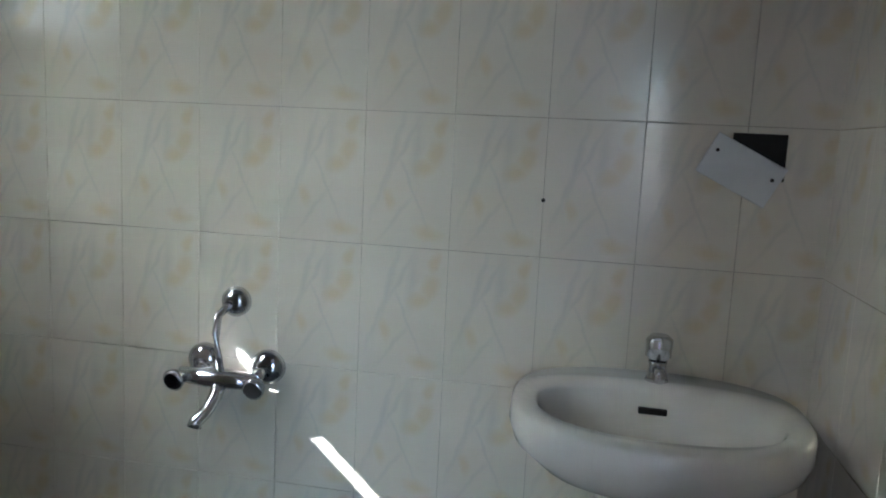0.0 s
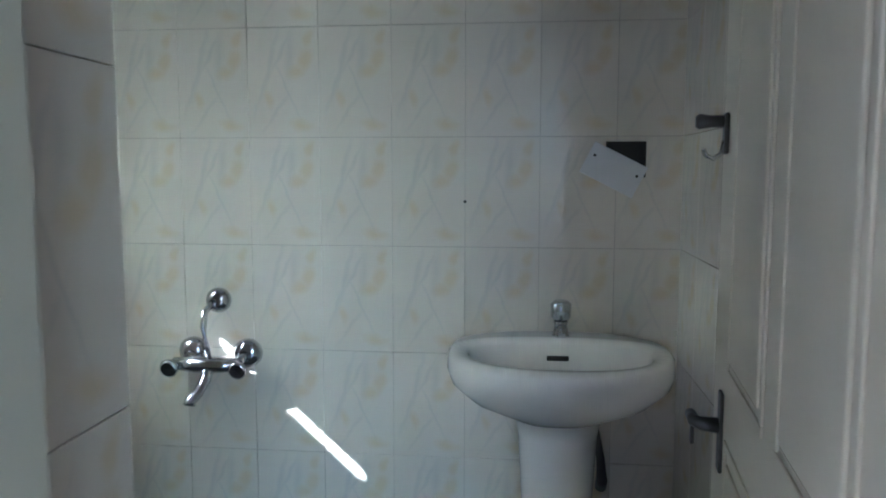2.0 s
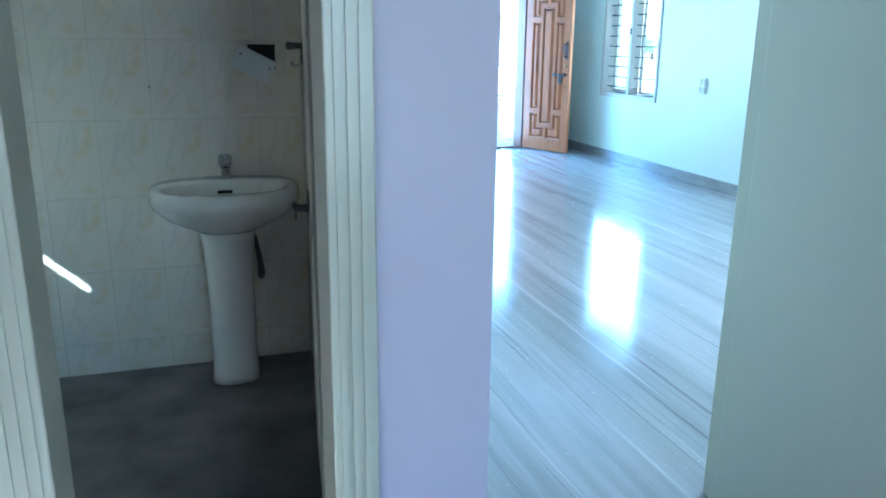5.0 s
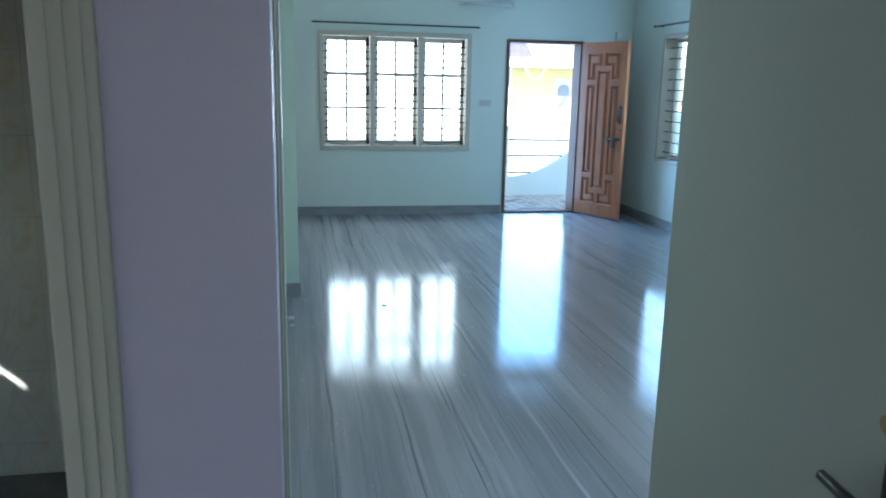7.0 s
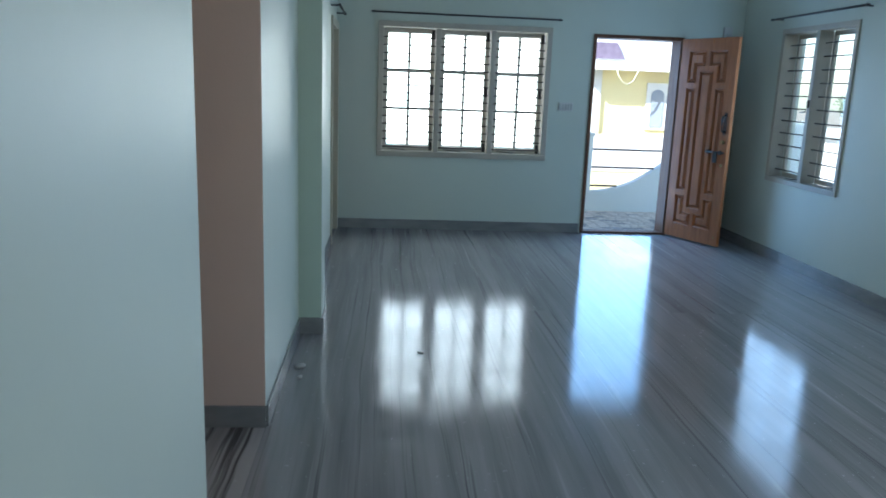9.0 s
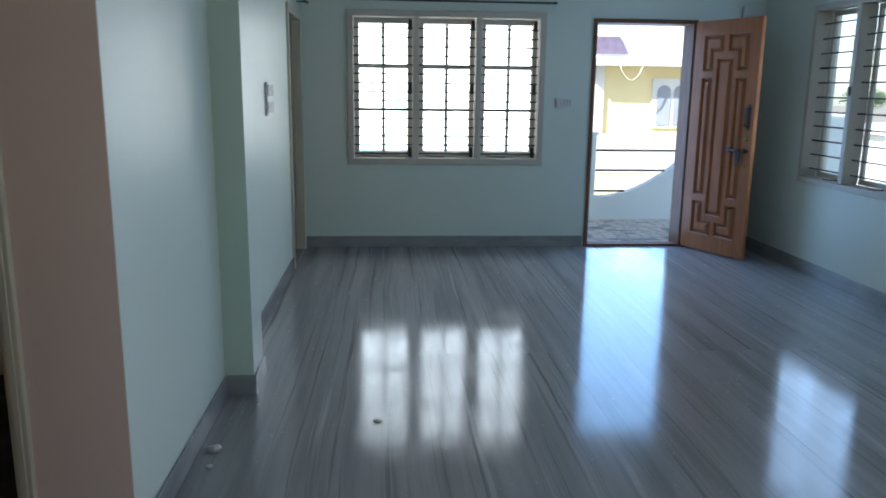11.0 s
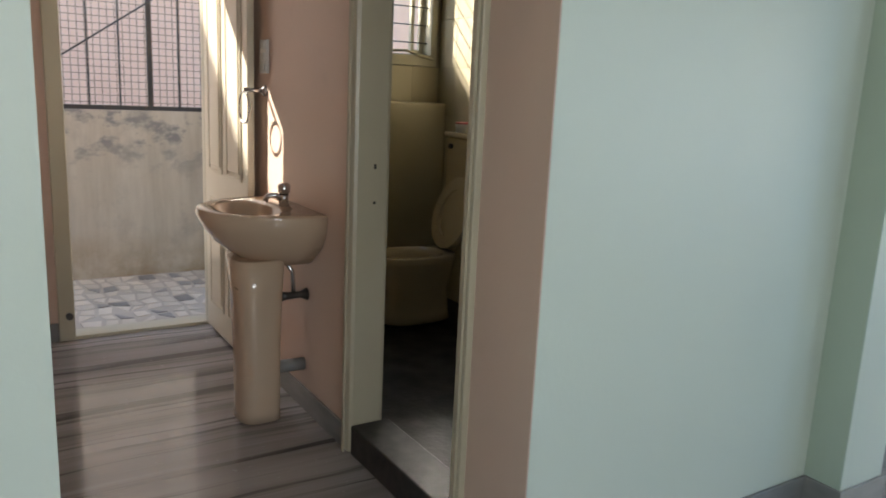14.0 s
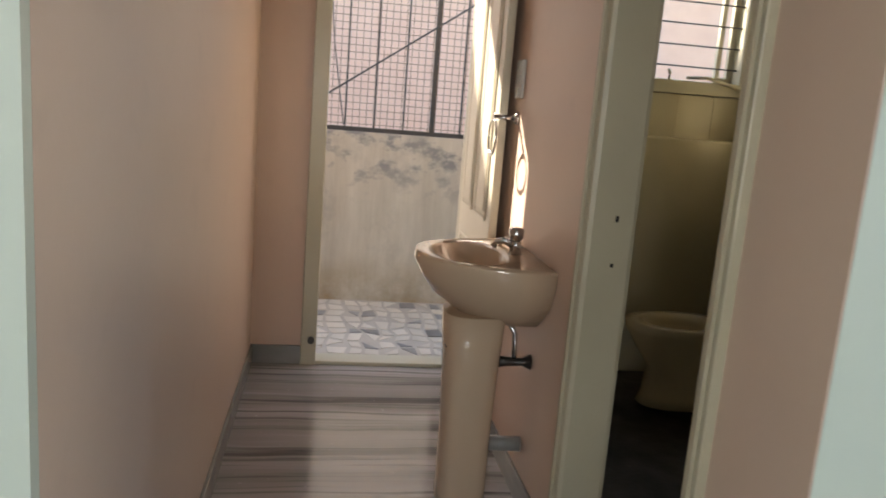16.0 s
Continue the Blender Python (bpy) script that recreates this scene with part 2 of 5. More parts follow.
def stained_cement():
    """Old cement plaster: pale runs, blue-grey flaking under the coping, brown damp at the foot."""
    m, t, n, l, p = nodes_of("stained_cement_plaster")
    co = n.new("ShaderNodeTexCoord")
    sep = n.new("ShaderNodeSeparateXYZ")
    l.new(co.outputs["Object"], sep.inputs[0])

    def tex(scale, detail, stretch, lo, hi):
        mp = n.new("ShaderNodeMapping")
        mp.inputs["Scale"].default_value = stretch
        l.new(co.outputs["Object"], mp.inputs[0])
        x = n.new("ShaderNodeTexNoise")
        x.inputs["Scale"].default_value, x.inputs["Detail"].default_value = scale, detail
        x.inputs["Roughness"].default_value = 0.65
        l.new(mp.outputs[0], x.inputs[0])
        r = n.new("ShaderNodeMapRange")
        r.inputs[1].default_value, r.inputs[2].default_value = lo, hi
        l.new(x.outputs[0], r.inputs[0])
        return r.outputs[0], x.outputs[0]

    def height(z0, z1):
        r = n.new("ShaderNodeMapRange")
        r.inputs[1].default_value, r.inputs[2].default_value = z0, z1
        l.new(sep.outputs[2], r.inputs[0])
        return r.outputs[0]

    def times(a, b):
        k = n.new("ShaderNodeMath")
        k.operation = "MULTIPLY"
        l.new(a, k.inputs[0])
        l.new(b, k.inputs[1])
        return k.outputs[0]

    def over(under, colour, mask):
        mx = n.new("ShaderNodeMix")
        mx.data_type = "RGBA"
        mx.inputs[7].default_value = (*colour, 1)
        l.new(mask, mx.inputs[0])
        if isinstance(under, tuple):
            mx.inputs[6].default_value = (*under, 1)
        else:
            l.new(under, mx.inputs[6])
        return mx.outputs[2]
    runs, _ = tex(1.0, 6, (5, 9, 1.1), 0.35, 0.68)
    c = over((0.50, 0.455, 0.385), (0.63, 0.585, 0.51), runs)
    flakes, raw = tex(1.0, 9, (4, 5, 7), 0.50, 0.60)
    c = over(c, (0.27, 0.265, 0.265), times(flakes, height(0.68, 0.98)))
    blots, _ = tex(2.6, 6, (1, 1, 1), 0.52, 0.80)
    c = over(c, (0.33, 0.31, 0.28), blots)
    foot, _ = tex(3.0, 5, (1, 1, 1), 0.35, 0.62)
    c = over(c, (0.34, 0.26, 0.155), times(foot, height(0.34, 0.0)))
    l.new(c, p.inputs["Base Color"])
    p.inputs["Roughness"].default_value = 0.88
    bp = n.new("ShaderNodeBump")
    bp.inputs["Strength"].default_value, bp.inputs["Distance"].default_value = 0.35, 0.01
    l.new(raw, bp.inputs["Height"])
    l.new(bp.outputs[0], p.inputs["Normal"])
    return m


M_MINT = mat("pale_mint_wall_paint", (0.63, 0.675, 0.595), (0.60, 0.65, 0.575), rough=0.42, scale=1.3, fine=45, bump=0.06)
M_GREEN = mat("sage_green_wall", (0.46, 0.545, 0.45), (0.43, 0.515, 0.425), rough=0.42, scale=1.3, fine=45, bump=0.06)
M_PEACH = mat("peach_wall_paint", (0.70, 0.53, 0.43), (0.67, 0.50, 0.405), rough=0.42, scale=1.2, fine=45, bump=0.07, spots=0.08)
M_LILAC = mat("lilac_wall_paint", (0.56, 0.49, 0.555), (0.53, 0.46, 0.525), rough=0.45, scale=1.2, fine=45, bump=0.06)
M_CEIL = mat("white_ceiling_paint", (0.78, 0.78, 0.76), rough=0.6, scale=1.5, fine=60, bump=0.05)
M_CREAM = mat("cream_gloss_paint", (0.545, 0.51, 0.39), (0.51, 0.475, 0.36), rough=0.3, scale=2, fine=60, bump=0.05, rough_var=0.04)
M_CREAMW = mat("cream_window_paint", (0.52, 0.48, 0.40), (0.46, 0.42, 0.35), rough=0.4, scale=5, fine=80, bump=0.08)
# toilet door frame: slightly darker and more olive than the other cream frames
M_OLIVECREAM = mat("olive_cream_paint", (0.50, 0.45, 0.335), (0.44, 0.39, 0.285), rough=0.35, scale=3, fine=60, bump=0.06, rough_var=0.05)
M_IVORY = mat("ivory_door_paint", (0.66, 0.60, 0.47), (0.60, 0.54, 0.42), rough=0.35, scale=2.5, fine=40, bump=0.1)
M_GREYDOOR = mat("olive_grey_door_paint", (0.45, 0.455, 0.375), (0.41, 0.415, 0.34), rough=0.4, scale=1.5, fine=50, bump=0.06)
M_OLIVE = mat("dark_olive_frame_and_gap", (0.20, 0.19, 0.145), (0.15, 0.14, 0.105), rough=0.6, scale=3, fine=60, bump=0.06, spec=0.3)
M_TEAK = mat("varnished_teak", (0.47, 0.185, 0.075), (0.32, 0.115, 0.045), rough=0.3, scale=5, fine=90, bump=0.08, stretch=(6, 6, 0.7))
M_TEAKD = mat("dark_teak_frame", (0.19, 0.095, 0.055), (0.12, 0.06, 0.038), rough=0.65, spec=0.15, scale=5, fine=90, bump=0.1, stretch=(6, 6, 0.7))
M_SKIRT = mat("grey_marble_skirting", (0.29, 0.285, 0.275), (0.19, 0.19, 0.19), rough=0.22, scale=4, fine=60, bump=0.03, stretch=(1, 1, 3))
M_MARBLE = marble("streaked_marble", (0.30, 0.288, 0.292), (0.205, 0.198, 0.203), (0.115, 0.108, 0.114), 42, 0.565, 0.14, 0.07)
M_MARBLEP = marble("dark_streaked_marble", (0.37, 0.345, 0.335), (0.25, 0.23, 0.222), (0.085, 0.077, 0.076), 19, 0.545, 0.09, 0.20)
M_TILE = flower_tile()
M_WCTILE = mat("cream_glazed_tile", (0.58, 0.52, 0.37), (0.52, 0.46, 0.31), rough=0.2, scale=2.5, fine=30, bump=0.03, vary=0.05, rough_var=0.04)
M_BATHGROUT = mat("pale_bathroom_grout", (0.54, 0.50, 0.41), (0.36, 0.30, 0.21), rough=0.85, scale=5, fine=200, bump=0.2)
M_GROUT = mat("dirty_grout", (0.40, 0.355, 0.28), (0.28, 0.24, 0.18), rough=0.85, scale=8, fine=200, bump=0.2)
M_STONE = mat("dark_bathroom_stone", (0.20, 0.185, 0.165), (0.055, 0.052, 0.050), rough=0.40, scale=4.5, fine=70, bump=0.10, rough_var=0.10)
M_WETSTONE = mat("wet_black_stone", (0.05, 0.046, 0.042), (0.026, 0.025, 0.024), rough=0.5, scale=7, fine=50, bump=0.22, rough_var=0.22, spec=0.2)
M_BLACK = mat("black_granite", (0.045, 0.043, 0.04), (0.025, 0.025, 0.024), rough=0.4, scale=20, fine=160, bump=0.05, spec=0.25)
M_PORC = mat("white_porcelain", (0.72, 0.69, 0.63), (0.68, 0.64, 0.57), rough=0.10, scale=3, fine=20, bump=0.01, rough_var=0.04)
M_BEIGE = mat("beige_porcelain", (0.58, 0.44, 0.32), (0.55, 0.415, 0.30), rough=0.10, scale=3, fine=20, bump=0.01, rough_var=0.04)
M_CREAMPORC = mat("cream_porcelain", (0.58, 0.48, 0.32), (0.54, 0.44, 0.29), rough=0.12, scale=3, fine=20, bump=0.01, rough_var=0.04)
M_CHROME = mat("tarnished_chrome", (0.62, 0.63, 0.65), (0.45, 0.45, 0.46), rough=0.14, scale=18, fine=90, bump=0.02, metal=1.0)
M_DARKMETAL = mat("dark_oxidised_metal", (0.09, 0.085, 0.08), (0.05, 0.047, 0.045), rough=0.4, scale=14, fine=120, bump=0.1, metal=0.8)
M_IRON = mat("black_painted_iron", (0.035, 0.034, 0.036), (0.06, 0.05, 0.045), rough=0.5, scale=12, fine=120, bump=0.1)
M_RUST = mat("rusty_wire", (0.16, 0.085, 0.06), (0.10, 0.06, 0.045), rough=0.8, scale=20, fine=120, bump=0.1)
M_BRASS = mat("aged_brass", (0.45, 0.33, 0.16), (0.32, 0.23, 0.11), rough=0.3, scale=14, fine=100, bump=0.05, metal=1.0)
M_PLATE = mat("white_plastic_plate", (0.66, 0.66, 0.64), (0.60, 0.60, 0.57), rough=0.35, scale=10, fine=100, bump=0.02, spots=0.1)
M_GREYPLATE = mat("grey_steel_switch_plate", (0.56, 0.57, 0.54), (0.48, 0.49, 0.47), rough=0.35, scale=14, fine=120, bump=0.03)
M_DARK = mat("dark_hole", (0.02, 0.018, 0.016), rough=0.9, scale=10)
M_RUBBER = mat("dark_rubber_hose", (0.05, 0.045, 0.04), rough=0.5, scale=20)
M_CEMENT = stained_cement()
M_PINK = mat("pink_brick_wash", (0.80, 0.56, 0.44), (0.74, 0.50, 0.39), rough=0.8, scale=4, fine=30, bump=0.2)
M_YELLOW = mat("yellow_house_paint", (0.82, 0.73, 0.42), (0.78, 0.68, 0.38), rough=0.7, scale=1, fine=20, bump=0.1)
M_WHITE = mat("white_house_paint", (0.78, 0.78, 0.75), (0.70, 0.70, 0.68), rough=0.7, scale=1, fine=20, bump=0.1)
M_AQUA = mat("pale_aqua_parapet_paint", (0.82, 0.87, 0.85), (0.76, 0.82, 0.80), rough=0.6, scale=1.5, fine=30, bump=0.1)
M_TEAL = mat("teal_house_paint", (0.16, 0.45, 0.48), (0.14, 0.40, 0.43), rough=0.7, scale=1, fine=20, bump=0.1)
M_GREYBLUE = mat("grey_blue_shutter", (0.30, 0.33, 0.38), (0.25, 0.28, 0.33), rough=0.6, scale=3, fine=60, bump=0.1)
M_ROOF = mat("purple_grey_roof_tiles", (0.20, 0.16, 0.22), (0.15, 0.12, 0.17), rough=0.7, scale=8, fine=40, bump=0.2)
M_GROUND = mat("dusty_earth_ground", (0.30, 0.26, 0.21), (0.22, 0.19, 0.15), rough=0.9, scale=0.4, fine=8, bump=0.3)
M_LEAF = mat("green_foliage", (0.06, 0.11, 0.035), (0.04, 0.08, 0.025), rough=0.6, scale=3, fine=30)
M_BARK = mat("brown_bark", (0.14, 0.10, 0.07), rough=0.9, scale=6, fine=60, bump=0.5)
M_PAPER = mat("crumpled_grey_paper", (0.55, 0.53, 0.50), (0.35, 0.33, 0.31), rough=0.8, scale=30)
M_BED = mat("pale_cement_bed", (0.55, 0.49, 0.41), (0.46, 0.41, 0.34), rough=0.7, scale=6, fine=60, bump=0.15)
M_CHIP = mat("white_marble_chip", (0.70, 0.63, 0.52), (0.60, 0.53, 0.43), rough=0.35, scale=5, fine=60, bump=0.03, vary=0.12)
M_CHIPD = mat("grey_marble_chip", (0.27, 0.25, 0.225), (0.19, 0.175, 0.16), rough=0.35, scale=5, fine=60, bump=0.03, vary=0.2)
M_GLASS = glass("clear_window_glass")
# frosted glass tinted grey to let less light into the bathroom
M_FROST = glass("dimming_frosted_window_glass", 0.6, (0.38, 0.40, 0.37))
M_CABLE = mat("pale_yellow_cable", (0.62, 0.58, 0.40), rough=0.5, scale=20)


# ---- building helpers ----
def box(bm, x0, x1, y0, y1, z0, z1, bevel=0.0):
    v = [bm.verts.new((x, y, z)) for x in (x0, x1) for y in (y0, y1) for z in (z0, z1)]
    fs = [bm.faces.new([v[i] for i in q]) for q in ((0, 1, 3, 2), (4, 6, 7, 5), (0, 4, 5, 1), (2, 3, 7, 6), (0, 2, 6, 4), (1, 5, 7, 3))]
    if bevel:
        es = {e for f in fs for e in f.edges}
        bmesh.ops.bevel(bm, geom=list(es), offset=bevel, segments=2, affect="EDGES", profile=0.5)
    return bm


def boxes(*items):
    bm = bmesh.new()
    for i in items:
        box(bm, *i)
    return bm


def tube(bm, pts, r, seg=10):
    """A round bar through the points, capped; r may be one radius or one for each point."""
    pts = [Vector(p) for p in pts]
    rs = r if isinstance(r, (list, tuple)) else [r] * len(pts)
    rings = []
    for i, p in enumerate(pts):
        d = (pts[min(i + 1, len(pts) - 1)] - pts[max(i - 1, 0)]).normalized()
        q = d.to_track_quat("Z", "Y")
        rings.append([bm.verts.new(p + q @ Vector((math.cos(a) * rs[i], math.sin(a) * rs[i], 0))) for a in (2 * math.pi * k / seg for k in range(seg))])
    for a, b in zip(rings, rings[1:]):
        for k in range(seg):
            f = bm.faces.new((a[k], a[(k + 1) % seg], b[(k + 1) % seg], b[k]))
            f.smooth = True
    bm.faces.new(rings[0][::-1])
    bm.faces.new(rings[-1])
    return bm


def rod(p0, p1, r, seg=10):
    return tube(bmesh.new(), (p0, p1), r, seg)


def arc(c, r, a0, a1, n, u, v):
    """Points on an arc round c in the plane of u and v, angles in degrees."""
    c, u, v = Vector(c), Vector(u), Vector(v)
    return [c + r * (math.cos(radians(a0 + (a1 - a0) * i / n)) * u + math.sin(radians(a0 + (a1 - a0) * i / n)) * v) for i in range(n + 1)]


def loft(bm, rings, cap0=True, cap1=True, smooth=True):
    vs = [[bm.verts.new(p) for p in ring] for ring in rings]
    n = len(vs[0])
    for a, b in zip(vs, vs[1:]):
        for k in range(n):
            f = bm.faces.new((a[k], a[(k + 1) % n], b[(k + 1) % n], b[k]))
            f.smooth = smooth
    if cap0:
        bm.faces.new(vs[0][::-1])
    if cap1:
        bm.faces.new(vs[-1])
    return bm


def prism(bm, pts, depth, axis=1, at=0.0):
    """A flat outline of (u, z) points pushed out along an axis (0: outline in y and z, 1: outline in x and z, 2: x and y)."""
    def put(u, w, d):
        return {0: (d, u, w), 1: (u, d, w), 2: (u, w, d)}[axis]
    lo = [bm.verts.new(put(u, w, at)) for u, w in pts]
    hi = [bm.verts.new(put(u, w, at + depth)) for u, w in pts]
    n = len(pts)
    bm.faces.new(lo[::-1])
    bm.faces.new(hi)
    for k in range(n):
        bm.faces.new((lo[k], lo[(k + 1) % n], hi[(k + 1) % n], hi[k]))
    return bm


def link_mesh(name, bm, material):
    bmesh.ops.recalc_face_normals(bm, faces=bm.faces)
    me = bpy.data.meshes.new(name)
    bm.to_mesh(me)
    bm.free()
    me.materials.append(material)
    return new(name, me)


def part(name, bm, material, parent, label=""):
    ob = link_mesh(name, bm, material)
    ob.parent = parent
    return tagged(ob, label)


def thing(name, label, category, at=None, group="", kind=""):
    """An empty at the base of a thing; its parts hang under it in its own space."""
    ob = new(name)
    if at is not None:
        ob.matrix_world = at
    return tagged(ob, label, category, group, kind)


def solid(name, bm, material, label, category="", kind="", group=""):
    return tagged(link_mesh(name, bm, material), label, category, group, kind)


def wall(name, material, label, axis, face, thick, u0, u1, z0, z1, holes=()):
    """A wall slab with openings. axis 'x': stands at x = face and runs in y; 'y': the other way. thick may be negative."""
    us = sorted({u0, u1, *(h[0] for h in holes), *(h[1] for h in holes)})
    zs = sorted({z0, z1, *(h[2] for h in holes), *(h[3] for h in holes)})
    us = [u for u in us if u0 <= u <= u1]
    zs = [z for z in zs if z0 <= z <= z1]
    a, b = sorted((face, face + thick))
    full = {(i, j) for i in range(len(us) - 1) for j in range(len(zs) - 1)
            if not any(h[0] <= (us[i] + us[i + 1]) / 2 <= h[1] and h[2] <= (zs[j] + zs[j + 1]) / 2 <= h[3] for h in holes)}
    bm = bmesh.new()
    made = {}

    def vert(i, j, d):
        if (i, j, d) not in made:
            made[i, j, d] = bm.verts.new((d, us[i], zs[j]) if axis == "x" else (us[i], d, zs[j]))
        return made[i, j, d]
    for i, j in full:
        for d in (a, b):
            bm.faces.new((vert(i, j, d), vert(i + 1, j, d), vert(i + 1, j + 1, d), vert(i, j + 1, d)))
        for di, dj, p, q in ((-1, 0, (0, 0), (0, 1)), (1, 0, (1, 0), (1, 1)), (0, -1, (0, 0), (1, 0)), (0, 1, (0, 1), (1, 1))):
            if (i + di, j + dj) not in full:
                bm.faces.new((vert(i + p[0], j + p[1], a), vert(i + q[0], j + q[1], a), vert(i + q[0], j + q[1], b), vert(i + p[0], j + p[1], b)))
    return solid(name, bm, material, label, "wall", "structure")


# ---- the large structure ----
H = 3.0
# hall
wall("wall_hall_north", M_MINT, "pale mint painted north wall of the hall", "y", 4.8, 0.22, 0.0, 4.2, 0, H, [(0.43, 2.17, 0.785, 2.105), (2.63, 3.55, 0, 2.07)])
# the second hole is made up, an opening for the fill lamp
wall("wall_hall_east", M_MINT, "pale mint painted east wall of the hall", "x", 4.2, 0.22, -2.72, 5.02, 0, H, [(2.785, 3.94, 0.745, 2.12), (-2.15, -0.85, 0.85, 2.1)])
wall("wall_hall_west", M_MINT, "pale mint painted west wall beside the passage", "x", 0.0, -0.06, 0.004, 5.02, 0, H, [(3.93, 4.70, 0, 2.03)])
wall("wall_hall_west_south", M_MINT, "pale mint painted wall between bedroom door and passage", "x", 0.0, -0.03, -2.9, -1.10, 0, H)
wall("wall_hall_south", M_MINT, "pale mint painted south wall of the hall", "y", -2.66, -0.06, 0.99, 4.42, 0, H)
solid("wall_hall_south_lintel", boxes((0.001, 0.99, -2.96, -2.66, 2.09, H)), M_MINT, "pale mint beam over the bedroom door", "wall", "structure")
wall("wall_hall_lintel", M_MINT, "pale mint beam over the passage mouth", "x", 0.0, -0.10, -1.10, 0.0, 2.35, H)
solid("wall_pilaster", boxes((0, 0.135, 1.3, 1.56, 0, H)), M_MINT, "pale mint painted pilaster on the hall wall", "pilaster", "structure")
# thin sheet in a darker green than the mint front
solid("wall_pilaster_side", boxes((0, 0.136, 1.296, 1.3, 0, H)), M_GREEN, "sage green side of the pilaster, darker than its front", "pilaster", "structure")
# room behind the north-west door
wall("wall_side_room_west", M_GREEN, "plain wall of the side room", "x", -1.6, -0.1, 1.75, 5.02, 0, H)
wall("wall_side_room_south", M_GREEN, "plain wall of the side room", "y", 1.75, -0.1, -1.7, -0.06, 0, H)
wall("wall_side_room_north", M_GREEN, "plain wall of the side room", "y", 4.92, 0.1, -1.7, -0.06, 0, H)
# passage
wall("wall_passage_north", M_PEACH, "peach painted passage wall with the toilet door", "y", 0.0, 0.06, -2.93, -0.06, 0, H, [(-1.08, -0.32, 0, 2.05)])
wall("wall_passage_south", M_PEACH, "peach painted south wall of the passage", "y", -1.10, -0.07, -2.93, -0.031, 0, H)
wall("wall_passage_west", M_PEACH, "peach painted wall with the back door", "x", -2.93, -0.12, -1.17, 0.06, 0, H, [(-0.832, -0.02, 0, 2.33)])
solid("wall_passage_corner", boxes((-0.06, -0.001, 0.0, 0.0035, 0, H)), M_PEACH, "peach painted return at the hall corner", "wall", "structure")
# toilet
wall("wall_toilet_south", M_WCTILE, "cream tiled wall beside the toilet door", "y", 0.06, 0.06, -2.93, -0.06, 0, H, [(-1.08, -0.32, 0, 2.05)])
wall("wall_toilet_north", M_GROUT, "grouted north wall of the toilet", "y", 1.478, 0.1, -2.93, -0.06, 0, H)
wall("wall_toilet_west", M_GROUT, "grouted west wall of the toilet", "x", -2.938, -0.13, 0.06, 1.58, 0, H, [(0.84, 1.42, 1.60, 2.62)])
wall("wall_toilet_east", M_WCTILE, "cream tiled east wall of the toilet", "x", -0.12, 0.06, 0.12, 1.58, 0, H)
# bathroom
wall("wall_bath_north", M_BATHGROUT, "grouted north wall of the bathroom", "y", -1.192, 0.022, -2.42, -0.03, 0, H)
wall("wall_bath_east", M_BATHGROUT, "grouted east wall of the bathroom", "x", -0.036, 0.006, -2.9, -1.192, 0, H)
wall("wall_bath_west", M_BATHGROUT, "cream tiled west wall with a high window", "x", -2.42, -0.12, -2.9, -1.17, 0, H, [(-2.36, -1.80, 1.56, 2.28)])
wall("wall_bath_south", M_BATHGROUT, "thick south wall of the bathroom with tiled door reveal", "y", -2.96, 0.315, -2.42, -0.037, 0, H, [(-0.818, -0.165, 0, 2.05)])
# bedroom
wall("wall_bedroom_north", M_LILAC, "lilac painted bedroom wall with the bathroom door", "y", -3.02, 0.06, -2.6, 0.10, 0, H, [(-0.82, -0.18, 0, 2.05)])
solid("wall_bedroom_reveal", boxes((0.001, 0.0995, -2.959, -2.891, 0, 2.088)), M_LILAC, "lilac painted reveal of the bedroom doorway", "wall", "structure")
solid("wall_bedroom_lintel", boxes((0.10, 0.99, -3.02, -2.96, 2.09, H)), M_LILAC, "lilac beam over the bedroom door", "wall", "structure")
wall("wall_bedroom_north_east", M_LILAC, "lilac painted bedroom wall behind the door leaf", "y", -2.84, 0.06, 0.99, 2.4, 0, H)
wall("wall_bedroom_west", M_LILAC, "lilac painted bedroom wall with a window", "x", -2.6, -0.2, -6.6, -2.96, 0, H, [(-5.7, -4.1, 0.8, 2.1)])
wall("wall_bedroom_east", M_LILAC, "lilac painted east wall of the bedroom", "x", 2.4, 0.1, -6.6, -2.96, 0, H)
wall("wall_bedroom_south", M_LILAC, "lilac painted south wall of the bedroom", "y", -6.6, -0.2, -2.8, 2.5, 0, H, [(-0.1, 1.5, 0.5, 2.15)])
# unseen slab added only to keep sun out of the south bedroom window
solid("trim_added_sun_block", boxes((-2.1, 1.7, -8.05, -6.801, 2.2, 2.28)), M_WHITE, "added unseen white slab keeping sun off the bedroom window", "sunshade", "structure")
solid("ceiling", boxes((-3.05, 4.42, -6.8, 5.02, H, H + 0.15)), M_CEIL, "flat white painted ceiling slab", "ceiling", "structure")
solid("floor_bath", boxes((-2.54, -0.03, -2.9, -1.17, -0.12, -0.002)), M_STONE, "worn dark stone bathroom floor", "floor", "structure")
solid("floor_toilet", boxes((-2.93, -0.06, 0.13, 1.5, -0.12, 0.05)), M_WETSTONE, "wet dark stone toilet floor", "floor", "structure")
solid("floor_utility", boxes((-4.45, -2.98, -3.2, 3.0, -0.15, -0.01)), M_BED, "crazy marble mosaic floor of the utility balcony", "floor", "structure")
solid("floor_veranda", boxes((-0.5, 6.2, 4.99, 6.9, -0.15, -0.02)), M_BED, "crazy marble mosaic floor of the veranda", "floor", "structure")


